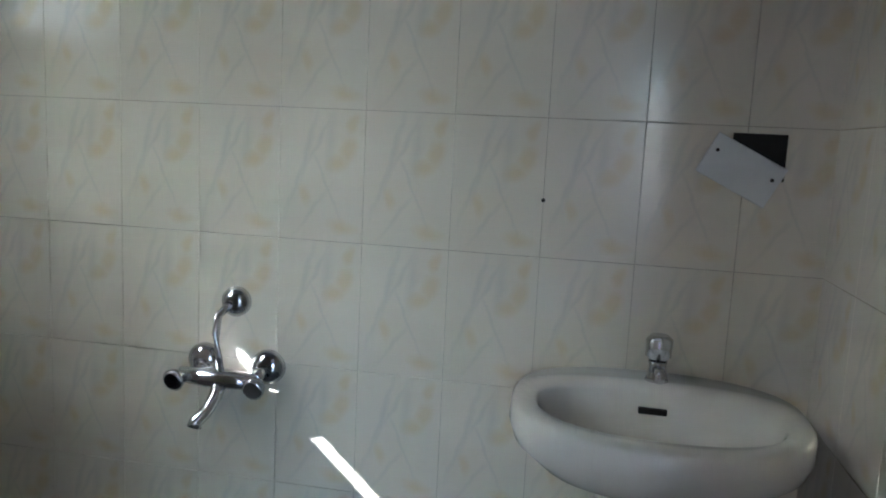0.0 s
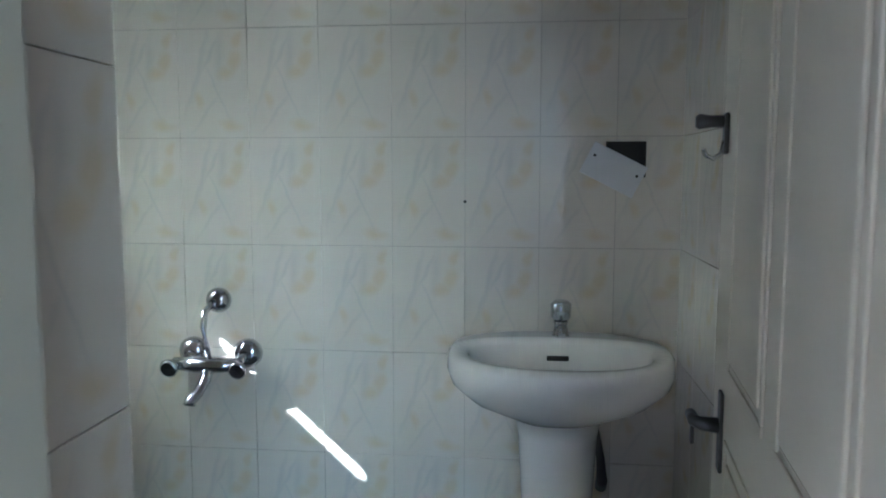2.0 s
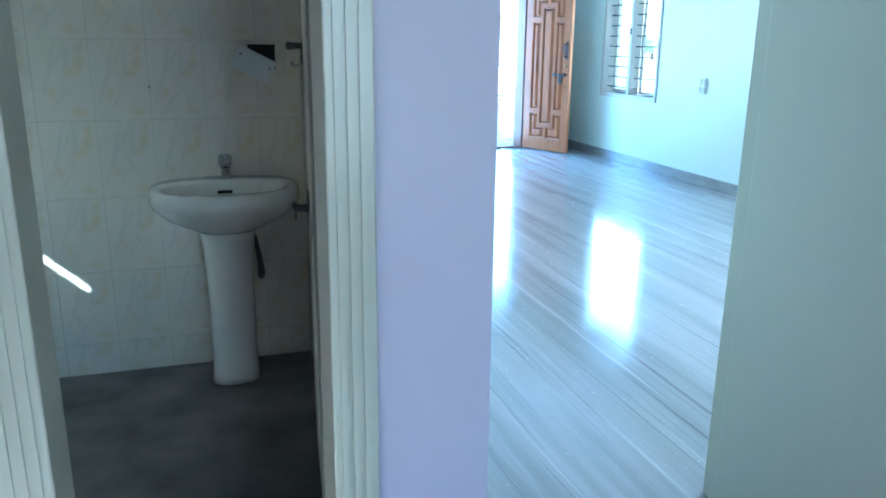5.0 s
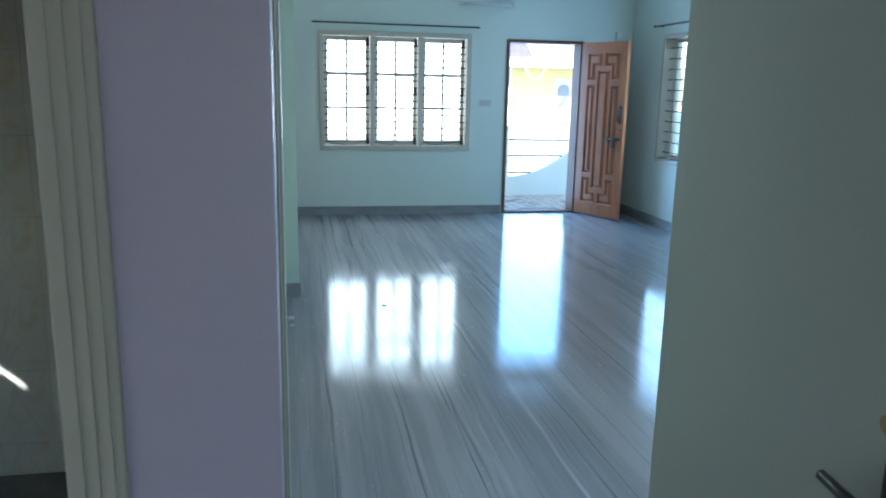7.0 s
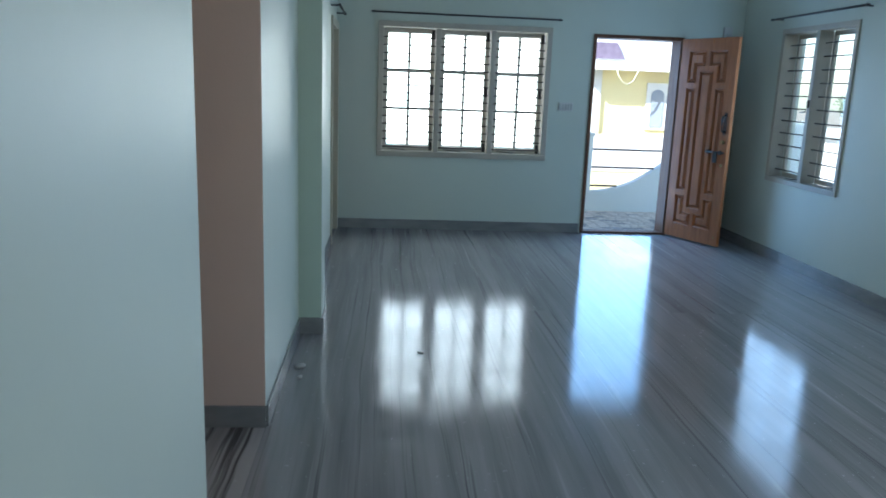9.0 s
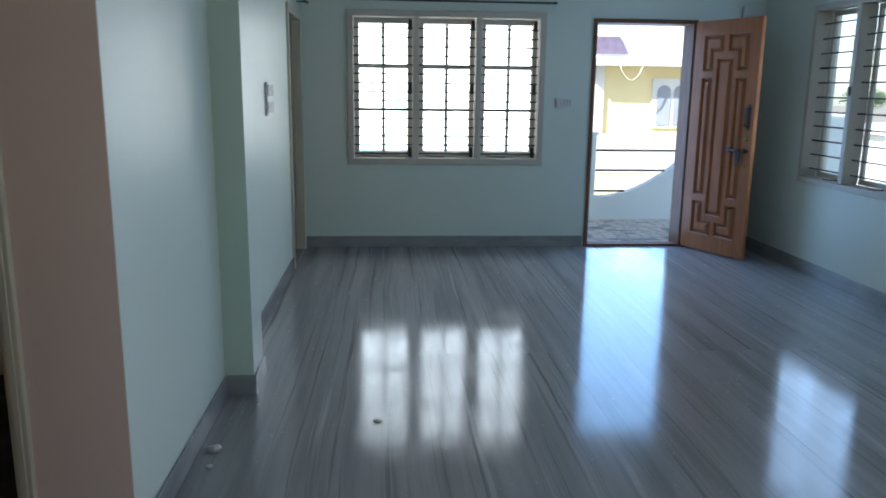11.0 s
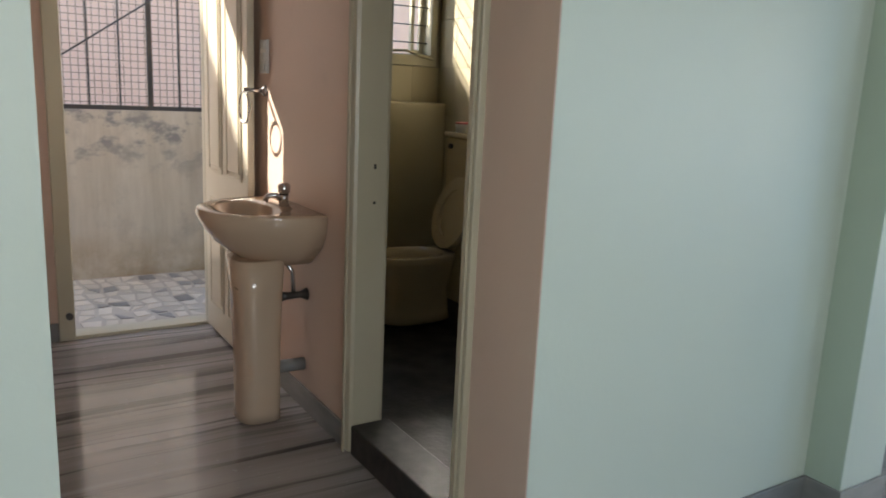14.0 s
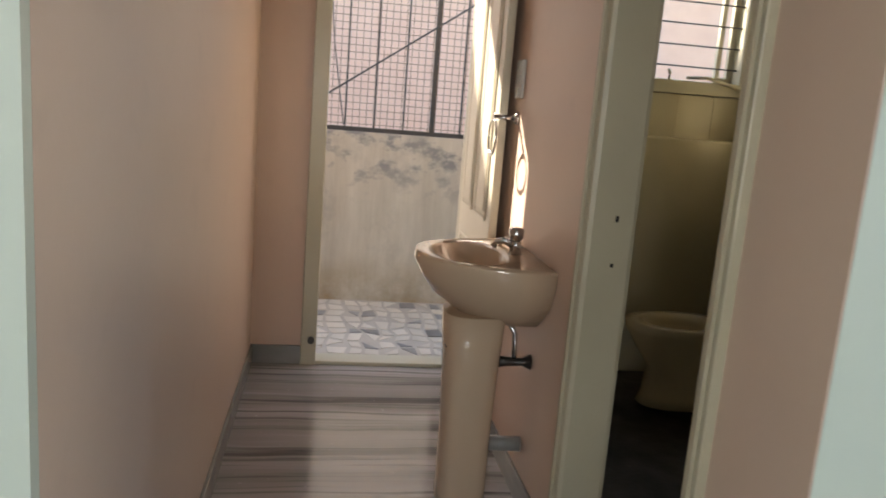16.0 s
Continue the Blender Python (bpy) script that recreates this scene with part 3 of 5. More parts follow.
def skirting(name, x0, x1, y0, y1, h=0.10):
    solid(name, boxes((x0, x1, y0, y1, 0, h, 0.002)), M_SKIRT, "grey marble skirting along the wall", "skirting", "structure")


skirting("baseboard_north", 0.0, 2.60, 4.786, 4.798)
skirting("baseboard_north_door", 3.58, 4.2, 4.786, 4.798)
skirting("baseboard_east", 4.186, 4.198, -2.66, 4.786)
skirting("baseboard_west", 0.002, 0.014, 0.0, 1.284)
skirting("baseboard_west_far", 0.002, 0.014, 1.574, 3.88)
skirting("baseboard_pilaster_side", 0.002, 0.149, 1.284, 1.296)
skirting("baseboard_pilaster", 0.137, 0.149, 1.297, 1.574)
skirting("baseboard_west_south", 0.002, 0.014, -2.654, -1.10)
skirting("baseboard_passage_corner", -0.28, 0.0015, -0.014, -0.002)
skirting("baseboard_passage_north", -2.93, -1.13, -0.014, -0.002)
skirting("baseboard_passage_south", -2.93, 0.0, -1.098, -1.086)
skirting("baseboard_passage_west", -2.928, -2.916, -1.086, -0.835)


# ---- windows and doors ----
def north_window():
    w = thing("window_1", "cream painted three-bay wooden window with iron bars", "window", pose(0, 4.8, 0), kind="structure")
    x0, x1, z0, z1 = 0.41, 2.185, 0.767, 2.122
    # casing proud of the wall, mitred look from stepped bars
    part("window_frame", boxes((x0, x1, -0.022, 0.10, z1 - 0.055, z1, 0.004), (x0, x1, -0.022, 0.10, z0, z0 + 0.055, 0.004),
                               (x0, x0 + 0.055, -0.020, 0.10, z0 + 0.055, z1 - 0.055, 0.004), (x1 - 0.055, x1, -0.020, 0.10, z0 + 0.055, z1 - 0.055, 0.004)), M_CREAMW, w)
    for c in (1.020, 1.585):
        part("mullion", boxes((c - 0.028, c + 0.028, -0.012, 0.10, z0 + 0.055, z1 - 0.055, 0.006)), M_CREAMW, w)
    bays = ((x0 + 0.055, 0.992), (1.048, 1.557), (1.613, x1 - 0.055))
    for a, b in bays:
        zl, zh = z0 + 0.055, z1 - 0.055
        s = part("shutter", boxes((a, a + 0.045, 0.105, 0.14, zl, zh), (b - 0.045, b, 0.105, 0.14, zl, zh),
                                  (a + 0.045, b - 0.045, 0.105, 0.14, zl, zl + 0.055), (a + 0.045, b - 0.045, 0.105, 0.14, zh - 0.05, zh)), M_CREAMW, w)
        mid = (a + b) / 2
        step = (zh - zl - 0.105) / 3
        part("glazing_bar", boxes((mid - 0.014, mid + 0.014, 0.108, 0.137, zl + 0.055, zh - 0.05)), M_CREAMW, s)
        for k in (1, 2):
            zz = zl + 0.055 + k * step
            part("glazing_bar", boxes((a + 0.045, b - 0.045, 0.110, 0.135, zz - 0.014, zz + 0.014)), M_CREAMW, s)
        for k in range(3):
            for u0, u1 in ((a + 0.045, mid - 0.009), (mid + 0.009, b - 0.045)):
                g = part("pane", boxes((u0, u1, 0.120, 0.124, zl + 0.069 + k * step, zl + 0.041 + (k + 1) * step)), M_GLASS, s)
                g.visible_shadow = False
        for k in range(15):
            zz = 0.862 + k * 0.0793
            part("grille_bar", rod((a - 0.005, 0.055, zz), (b + 0.005, 0.055, zz), 0.0065, 8), M_IRON, w)
        part("shutter_stay", tube(bmesh.new(), [(a + 0.06, 0.06, zl + 0.022), (a + 0.12, 0.03, zl + 0.018), (a + 0.24, 0.03, zl + 0.012)], 0.005, 6), M_DARKMETAL, w)
        for zz in (zl + 0.05, (zl + zh) / 2, zh - 0.06):
            part("hinge", boxes((b - 0.034, b - 0.004, 0.096, 0.105, zz - 0.045, zz + 0.045)), M_DARKMETAL, w)


def east_window():
    w = thing("window_2", "cream painted two-bay wooden window with iron bars", "window", pose(4.2, 0, 0), kind="structure")
    y0, y1, z0, z1 = 2.765, 3.955, 0.728, 2.135
    part("window_frame", boxes((-0.016, 0.12, y0, y1, z1 - 0.045, z1, 0.003), (-0.016, 0.12, y0, y1, z0, z0 + 0.045, 0.003),
                               (-0.014, 0.12, y0, y0 + 0.045, z0 + 0.045, z1 - 0.045, 0.003), (-0.014, 0.12, y1 - 0.045, y1, z0 + 0.045, z1 - 0.045, 0.003)), M_CREAMW, w)
    c = (y0 + y1) / 2
    part("mullion", boxes((-0.006, 0.12, c - 0.03, c + 0.03, z0 + 0.045, z1 - 0.045, 0.006)), M_CREAMW, w)
    for a, b in ((y0 + 0.045, c - 0.03), (c + 0.03, y1 - 0.045)):
        s = part("shutter", boxes((0.125, 0.16, a, a + 0.026, z0 + 0.045, z1 - 0.045), (0.125, 0.16, b - 0.026, b, z0 + 0.045, z1 - 0.045),
                                  (0.125, 0.16, a + 0.026, b - 0.026, z0 + 0.045, z0 + 0.085), (0.125, 0.16, a + 0.026, b - 0.026, z1 - 0.085, z1 - 0.045)), M_CREAMW, w)
        g = part("pane", boxes((0.14, 0.144, a + 0.026, b - 0.026, z0 + 0.085, z1 - 0.085)), M_GLASS, s)
        g.visible_shadow = False
        for k in range(11):
            zz = z0 + 0.115 + k * 0.1145
            part("grille_bar", rod((0.06, a - 0.005, zz), (0.06, b + 0.005, zz), 0.006, 8), M_IRON, w)
        part("shutter_stay", tube(bmesh.new(), [(0.07, a + 0.05, z0 + 0.06), (0.03, a + 0.14, z0 + 0.054), (0.03, a + 0.26, z0 + 0.05)], 0.006, 6), M_DARKMETAL, w)
    part("latch", boxes((-0.02, -0.006, c - 0.012, c + 0.012, 1.43, 1.50, 0.003)), M_DARKMETAL, w)
    part("latch_lever", rod((-0.02, c, 1.40), (-0.03, c + 0.08, 1.39), 0.006, 8), M_DARKMETAL, w)


north_window()
east_window()


bwn = thing("window_3", "small high bathroom window with frosted louvre panes", "window", pose(-2.42, 0, 0), kind="structure")
part("window_frame", boxes((-0.08, -0.03, -2.36, -1.80, 1.56, 1.60), (-0.08, -0.03, -2.36, -2.335, 1.60, 2.24), (-0.08, -0.03, -1.83, -1.80, 1.60, 2.24), (-0.08, -0.03, -2.36, -1.80, 2.24, 2.28)), M_CREAM, bwn)
# split pane: extra gap added to throw a sun spot on the mixer
part("louvre_pane", boxes((-0.058, -0.053, -1.985, -1.83, 1.722, 1.758), (-0.058, -0.053, -2.335, -2.032, 1.722, 1.758)), M_FROST, bwn)
for z0, z1 in ((1.60, 1.720), (1.760, 1.805), (1.833, 1.95), (1.952, 2.09), (2.092, 2.24)):
    part("louvre_pane", boxes((-0.058, -0.053, -2.335, -1.83, z0, z1)), M_FROST, bwn)
# made-up blockers that trim the sun slit to the streak's length
part("slit_blocker", boxes((-0.060, -0.051, -1.980, -1.83, 1.805, 1.833)), M_CREAM, bwn)
part("slit_blocker", boxes((-0.060, -0.051, -2.335, -2.262, 1.805, 1.833)), M_CREAM, bwn)
wc = thing("window_4", "small cream toilet window with bars and an open shutter", "window", pose(-2.93, 0, 0), kind="structure")
part("window_frame", boxes((-0.10, 0.012, 0.82, 1.44, 1.555, 1.625, 0.004), (-0.10, 0.012, 0.82, 1.44, 2.59, 2.64, 0.004), (-0.10, 0.012, 0.82, 0.87, 1.625, 2.59), (-0.10, 0.012, 1.395, 1.44, 1.625, 2.59)), M_CREAM, wc)
for k in range(8):
    part("grille_bar", rod((-0.04, 0.85, 1.70 + k * 0.11), (-0.04, 1.41, 1.70 + k * 0.11), 0.004, 8), M_IRON, wc)
part("shutter", boxes((-0.115, -0.09, 1.30, 1.325, 1.63, 2.58), (-0.115, -0.09, 1.365, 1.39, 1.63, 2.58), (-0.115, -0.09, 1.325, 1.365, 1.63, 1.66)), M_CREAM, wc)
part("shutter_stay", tube(bmesh.new(), [(0.0, 1.10, 1.64), (0.03, 1.20, 1.645), (0.03, 1.40, 1.60)], 0.010, 6), M_CREAM, wc)
part("latch", tube(bmesh.new(), [(0.005, 1.0, 1.62), (0.005, 1.0, 1.66), (0.005, 0.99, 1.68)], [0.014, 0.010, 0.006], 8), M_CREAM, wc)
solid("trim_toilet_ledge", boxes((-2.92, -2.80, 0.13, 1.46, 0.05, 1.325, 0.012)), M_WCTILE, "cream tiled boxed ledge under the toilet window", "ledge", "structure")

# frame round the added opening, out of view
dw = thing("added_window", "plain cream frame of an added, unseen window", "window", pose(4.2, 0, 0), kind="structure")
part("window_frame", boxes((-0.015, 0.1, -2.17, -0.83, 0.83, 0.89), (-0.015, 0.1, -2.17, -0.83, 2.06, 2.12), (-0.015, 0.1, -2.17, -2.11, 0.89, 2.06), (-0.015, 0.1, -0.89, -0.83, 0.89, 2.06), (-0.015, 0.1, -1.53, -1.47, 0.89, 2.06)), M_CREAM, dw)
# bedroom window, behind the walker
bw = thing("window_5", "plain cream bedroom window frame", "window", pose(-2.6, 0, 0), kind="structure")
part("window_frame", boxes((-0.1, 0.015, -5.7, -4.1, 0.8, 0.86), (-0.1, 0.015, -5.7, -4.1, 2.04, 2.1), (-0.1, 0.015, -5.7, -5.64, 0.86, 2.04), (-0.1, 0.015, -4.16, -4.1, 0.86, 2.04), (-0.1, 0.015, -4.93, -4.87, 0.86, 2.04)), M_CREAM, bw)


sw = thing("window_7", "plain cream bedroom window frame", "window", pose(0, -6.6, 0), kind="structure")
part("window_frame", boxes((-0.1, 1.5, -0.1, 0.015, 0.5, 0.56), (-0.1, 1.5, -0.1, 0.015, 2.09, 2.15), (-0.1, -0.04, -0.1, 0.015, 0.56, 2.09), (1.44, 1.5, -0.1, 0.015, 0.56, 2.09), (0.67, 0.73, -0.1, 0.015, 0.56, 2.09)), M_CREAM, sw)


def casing(parent, x0, x1, z1, y, depth, w, material, flutes=True):
    """Door frame in a wall that runs along x: jambs, head and ribs, from y to y + depth."""
    for a, b in ((x0 - w, x0), (x1, x1 + w)):
        j = part("jamb", boxes((a, b, y, y + depth, 0, z1 + w, 0.004)), material, parent)
        if flutes:
            for k in range(3):
                c = a + (k + 1) * (b - a) / 4
                part("rib", boxes((c - 0.006, c + 0.006, y - 0.006, y, 0, z1 + w * (k + 1) / 4)), material, j)
    part("head", boxes((x0, x1, y, y + depth, z1, z1 + w, 0.004)), material, parent)


# front door
fd = thing("door_1", "dark teak front door frame with the door standing open", "door", pose(0, 0, 0), kind="structure")
part("jamb", boxes((2.617, 2.652, 4.782, 5.035, 0, 2.082, 0.004)), M_TEAKD, fd)
part("jamb", boxes((3.535, 3.572, 4.782, 5.035, 0, 2.082, 0.004)), M_TEAKD, fd)
part("head", boxes((2.652, 3.535, 4.782, 5.035, 2.045, 2.082, 0.004)), M_TEAKD, fd)
part("threshold", boxes((2.652, 3.535, 4.79, 4.92, 0.0, 0.022, 0.004)), M_TEAKD, fd)


def front_leaf():
    """Carved teak leaf; local x from the hinge to the free edge, y out of the face."""
    L, Z0, Z1 = 0.717, 0.015, 2.065
    hinge, free = Vector((3.555, 4.772)), Vector((3.852, 4.122))
    d = free - hinge
    leaf = thing("front_door_leaf", "carved varnished teak front door leaf standing open", "door", pose(hinge.x, hinge.y, 0, 0, 0, math.degrees(math.atan2(d.y, d.x))))
    k = L / 0.765

    def R(x0, x1, z0, z1):
        return [(x0 * k, z0), (x1 * k, z0), (x1 * k, z1), (x0 * k, z1)]
    outlines = [R(0.285, 0.475, 0.345, 1.745), R(0.115, 0.240, 0.52, 1.575), R(0.520, 0.645, 0.52, 1.575),
                [(0.115 * k, 1.625), (0.240 * k, 1.625), (0.240 * k, 1.79), (0.355 * k, 1.79), (0.355 * k, 1.945), (0.115 * k, 1.945)],
                [(0.645 * k, 1.625), (0.645 * k, 1.945), (0.405 * k, 1.945), (0.405 * k, 1.79), (0.520 * k, 1.79), (0.520 * k, 1.625)],
                [(0.115 * k, 0.47), (0.115 * k, 0.16), (0.355 * k, 0.16), (0.355 * k, 0.30), (0.240 * k, 0.30), (0.240 * k, 0.47)],
                [(0.645 * k, 0.47), (0.520 * k, 0.47), (0.520 * k, 0.30), (0.405 * k, 0.30), (0.405 * k, 0.16), (0.645 * k, 0.16)]]

    def inset(q, w):
        out = []
        for i in range(len(q)):
            p, a, b = Vector(q[i]), Vector(q[i - 1]), Vector(q[(i + 1) % len(q)])
            u, v = (p - a).normalized(), (b - p).normalized()
            out.append(p + w * (Vector((-u.y, u.x)) + Vector((-v.y, v.x))))
        return out
    slab = bmesh.new()
    edges = []

    def loop(pts, y):
        vs = [slab.verts.new((p[0], y, p[1])) for p in pts]
        return vs, [slab.edges.new((vs[i], vs[(i + 1) % len(vs)])) for i in range(len(vs))]
    rim = [(0, Z0), (L, Z0), (L, Z1), (0, Z1)]
    front, es = loop(rim, -0.004)
    edges += es
    for n, q in enumerate(outlines):
        area = sum(q[i][0] * q[(i + 1) % len(q)][1] - q[(i + 1) % len(q)][0] * q[i][1] for i in range(len(q)))
        outlines[n] = q if area > 0 else q[::-1]
        edges += loop(outlines[n], -0.004)[1]
    bmesh.ops.triangle_fill(slab, use_beauty=True, use_dissolve=True, edges=edges)
    back = [slab.verts.new((p[0], 0.036, p[1])) for p in rim]
    slab.faces.new(back)
    for i in range(4):
        slab.faces.new((front[i], front[(i + 1) % 4], back[(i + 1) % 4], back[i]))
    part("slab", slab, M_TEAK, leaf)
    for q in outlines:
        bm = bmesh.new()
        steps = ((0.0, -0.004), (0.004, -0.009), (0.010, -0.004), (0.022, 0.018), (0.026, 0.018), (0.050, -0.004), (0.054, -0.006))
        rings = [[bm.verts.new((p[0], y, p[1])) for p in inset(q, w * 0.82)] for w, y in steps]
        for a, b in zip(rings, rings[1:]):
            for i in range(len(q)):
                bm.faces.new((a[i], a[(i + 1) % len(q)], b[(i + 1) % len(q)], b[i]))
        bm.faces.new(rings[-1])
        part("panel", bm, M_TEAK, leaf)
    x = L - 0.055
    h = part("pull_handle", tube(bmesh.new(), [(x, -0.002, 1.16), (x, -0.045, 1.17), (x, -0.05, 1.24), (x, -0.045, 1.31), (x, -0.002, 1.32)], 0.010, 8), M_DARKMETAL, leaf, "dark metal pull handle")
    part("back_plate", boxes((x - 0.022, x + 0.022, -0.004, 0.0, 1.13, 1.35, 0.001)), M_DARKMETAL, leaf)
    part("door_knob", tube(bmesh.new(), [(x, 0, 1.06), (x, -0.012, 1.06), (x, -0.03, 1.06)], [0.022, 0.014, 0.016], 12), M_BRASS, leaf, "brass lock knob")
    b = part("slide_bolt", rod((x - 0.20, -0.02, 0.955), (x + 0.03, -0.02, 0.955), 0.009, 8), M_DARKMETAL, leaf, "dark iron slide bolt")
    part("bolt_hasp", boxes((x - 0.10, x - 0.05, -0.024, -0.012, 0.85, 0.96, 0.003)), M_DARKMETAL, b)
    for u in (x - 0.17, x - 0.02):
        part("bolt_bracket", boxes((u - 0.012, u + 0.012, -0.028, 0.0, 0.935, 0.975, 0.003)), M_DARKMETAL, b)
    part("keyhole", tube(bmesh.new(), [(x + 0.005, 0, 0.83), (x + 0.005, -0.008, 0.83)], 0.016, 12), M_BRASS, leaf)
    part("door_stud", tube(bmesh.new(), [(x + 0.01, 0, 0.10), (x + 0.01, -0.012, 0.10)], 0.008, 8), M_BRASS, leaf)


front_leaf()

# door to the side room, in the west wall
sd = thing("door_2", "cream framed side room doorway at the hall corner", "door", pose(0, 0, 0), kind="structure")
for a, b in ((3.90, 3.94), (4.69, 4.77)):
    part("jamb", boxes((-0.10, 0.018, a, b, 0, 2.08, 0.004)), M_CREAM, sd)
part("head", boxes((-0.10, 0.018, 3.94, 4.69, 2.01, 2.08, 0.004)), M_CREAM, sd)
sl = thing("side_room_door", "brown wooden side room door standing shut", "door", pose(-0.06, 3.945, 0))
part("slab", boxes((-0.04, 0.0, 0.0, 0.74, 0.01, 2.005, 0.003)), mat("brown_stained_door", (0.33, 0.20, 0.13), (0.25, 0.15, 0.10), rough=0.4, scale=4, fine=70, stretch=(6, 6, 0.7)), sl)
part("door_knob", tube(bmesh.new(), [(0, 0.06, 1.0), (0.03, 0.06, 1.0), (0.05, 0.06, 1.0)], [0.012, 0.01, 0.024], 12), M_DARKMETAL, sl)

# bedroom door
bd = thing("door_3", "olive grey bedroom door frame with a latch plate", "door", pose(0, 0, 0), kind="structure")
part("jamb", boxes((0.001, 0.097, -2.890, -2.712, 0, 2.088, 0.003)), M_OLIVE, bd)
part("jamb_edge", boxes((0.001, 0.108, -2.710, -2.655, 0, 2.088, 0.004)), M_GREYDOOR, bd, "olive grey painted jamb edge, chipped along the stop")
part("jamb_bead", boxes((0.097, 0.102, -2.742, -2.730, 0, 2.03, 0.002)), M_GREYDOOR, bd)
part("jamb", boxes((0.965, 1.01, -2.86, -2.655, 0, 2.088, 0.003)), M_GREYDOOR, bd)
part("head", boxes((0.108, 0.965, -2.89, -2.66, 2.03, 2.088, 0.003)), M_GREYDOOR, bd)
for z0, z1 in ((0.97, 1.08), (0.83, 0.88)):
    part("strike_plate", boxes((0.0965, 0.1005, -2.727, -2.711, z0, z1, 0.001)), M_DARKMETAL, bd, "dark metal strike plate")
lf = thing("bedroom_door_leaf", "olive grey painted bedroom door leaf standing wide open", "door", pose(0.968, -2.745, 0, 0, 0, -90))
part("slab", boxes((0, 0.78, -0.036, 0.0, 0.012, 2.03, 0.003)), M_GREYDOOR, lf)
hx = 0.665
hb = part("handle_plate", boxes((hx - 0.02, hx + 0.02, -0.041, -0.036, 0.86, 1.06, 0.004)), M_DARKMETAL, lf, "black metal handle plate")
part("lever", tube(bmesh.new(), [(hx, -0.04, 0.99), (hx, -0.075, 0.99), (hx - 0.025, -0.082, 0.993), (hx - 0.095, -0.078, 0.998)], [0.012, 0.011, 0.010, 0.008], 10), M_DARKMETAL, hb, "black lever handle")
part("bolt_knob", tube(bmesh.new(), [(hx, -0.036, 1.12), (hx, -0.05, 1.12), (hx, -0.066, 1.12)], [0.010, 0.008, 0.014], 12), M_BRASS, lf, "small brass bolt knob")
part("lock_barrel", tube(bmesh.new(), [(hx, -0.041, 0.92), (hx, -0.052, 0.92)], 0.013, 12), M_CHROME, hb)

# bathroom door
btd = thing("door_4", "cream fluted bathroom door frame", "door", pose(0, 0, 0), kind="structure")
casing(btd, -0.742, -0.235, 2.02, -3.034, 0.17, 0.092, M_CREAM)
# shade of the hinge gap, laid on the jamb as a dark strip
part("gap_strip", boxes((-0.2385, -0.2345, -2.888, -2.862, 0, 2.02)), M_OLIVE, btd, "dark strip standing for the shaded gap behind the hinges")
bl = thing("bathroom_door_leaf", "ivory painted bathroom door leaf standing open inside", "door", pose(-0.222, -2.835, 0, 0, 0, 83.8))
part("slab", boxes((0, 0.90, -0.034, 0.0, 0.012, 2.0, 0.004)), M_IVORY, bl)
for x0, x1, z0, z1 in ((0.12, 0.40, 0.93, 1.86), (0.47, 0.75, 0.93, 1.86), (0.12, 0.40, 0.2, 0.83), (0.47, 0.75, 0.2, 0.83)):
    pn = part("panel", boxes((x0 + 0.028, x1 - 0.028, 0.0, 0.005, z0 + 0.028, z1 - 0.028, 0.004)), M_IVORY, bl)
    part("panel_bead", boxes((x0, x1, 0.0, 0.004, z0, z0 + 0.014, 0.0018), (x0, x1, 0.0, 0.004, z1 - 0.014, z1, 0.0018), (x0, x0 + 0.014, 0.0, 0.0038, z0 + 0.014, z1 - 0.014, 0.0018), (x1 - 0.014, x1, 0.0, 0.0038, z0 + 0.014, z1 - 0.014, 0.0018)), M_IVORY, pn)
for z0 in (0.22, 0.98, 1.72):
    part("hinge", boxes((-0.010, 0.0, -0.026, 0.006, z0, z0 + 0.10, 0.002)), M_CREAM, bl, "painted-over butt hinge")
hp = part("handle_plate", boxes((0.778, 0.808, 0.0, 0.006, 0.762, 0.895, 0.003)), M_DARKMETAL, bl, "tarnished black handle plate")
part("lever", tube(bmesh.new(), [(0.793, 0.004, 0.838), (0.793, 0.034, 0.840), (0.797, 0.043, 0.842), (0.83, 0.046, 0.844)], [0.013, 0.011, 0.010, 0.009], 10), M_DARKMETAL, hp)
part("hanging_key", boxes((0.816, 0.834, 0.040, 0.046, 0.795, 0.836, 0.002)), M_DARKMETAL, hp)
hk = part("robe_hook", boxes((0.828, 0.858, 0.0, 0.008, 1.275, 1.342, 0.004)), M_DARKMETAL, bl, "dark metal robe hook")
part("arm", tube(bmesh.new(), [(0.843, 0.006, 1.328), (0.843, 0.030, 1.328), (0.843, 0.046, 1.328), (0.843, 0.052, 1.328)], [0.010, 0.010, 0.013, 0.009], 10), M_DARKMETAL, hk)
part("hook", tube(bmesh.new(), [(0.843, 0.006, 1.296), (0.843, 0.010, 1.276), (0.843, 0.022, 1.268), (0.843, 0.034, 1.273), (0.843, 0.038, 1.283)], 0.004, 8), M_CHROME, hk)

# toilet door frame and threshold
td = thing("door_5", "cream painted toilet door frame", "door", pose(0, 0, 0), kind="structure")
part("jamb", boxes((-1.13, -1.055, -0.022, 0.13, 0, 2.1, 0.018)), M_OLIVECREAM, td)
part("rib", boxes((-1.10, -1.085, -0.030, -0.022, 0, 2.06)), M_OLIVECREAM, td)
part("jamb", boxes((-0.335, -0.285, -0.022, 0.13, 0, 2.1, 0.004)), M_OLIVECREAM, td)
part("rib", boxes((-0.318, -0.300, -0.030, -0.022, 0, 2.06)), M_OLIVECREAM, td)
part("head", boxes((-1.055, -0.335, -0.022, 0.13, 2.03, 2.1, 0.004)), M_OLIVECREAM, td)
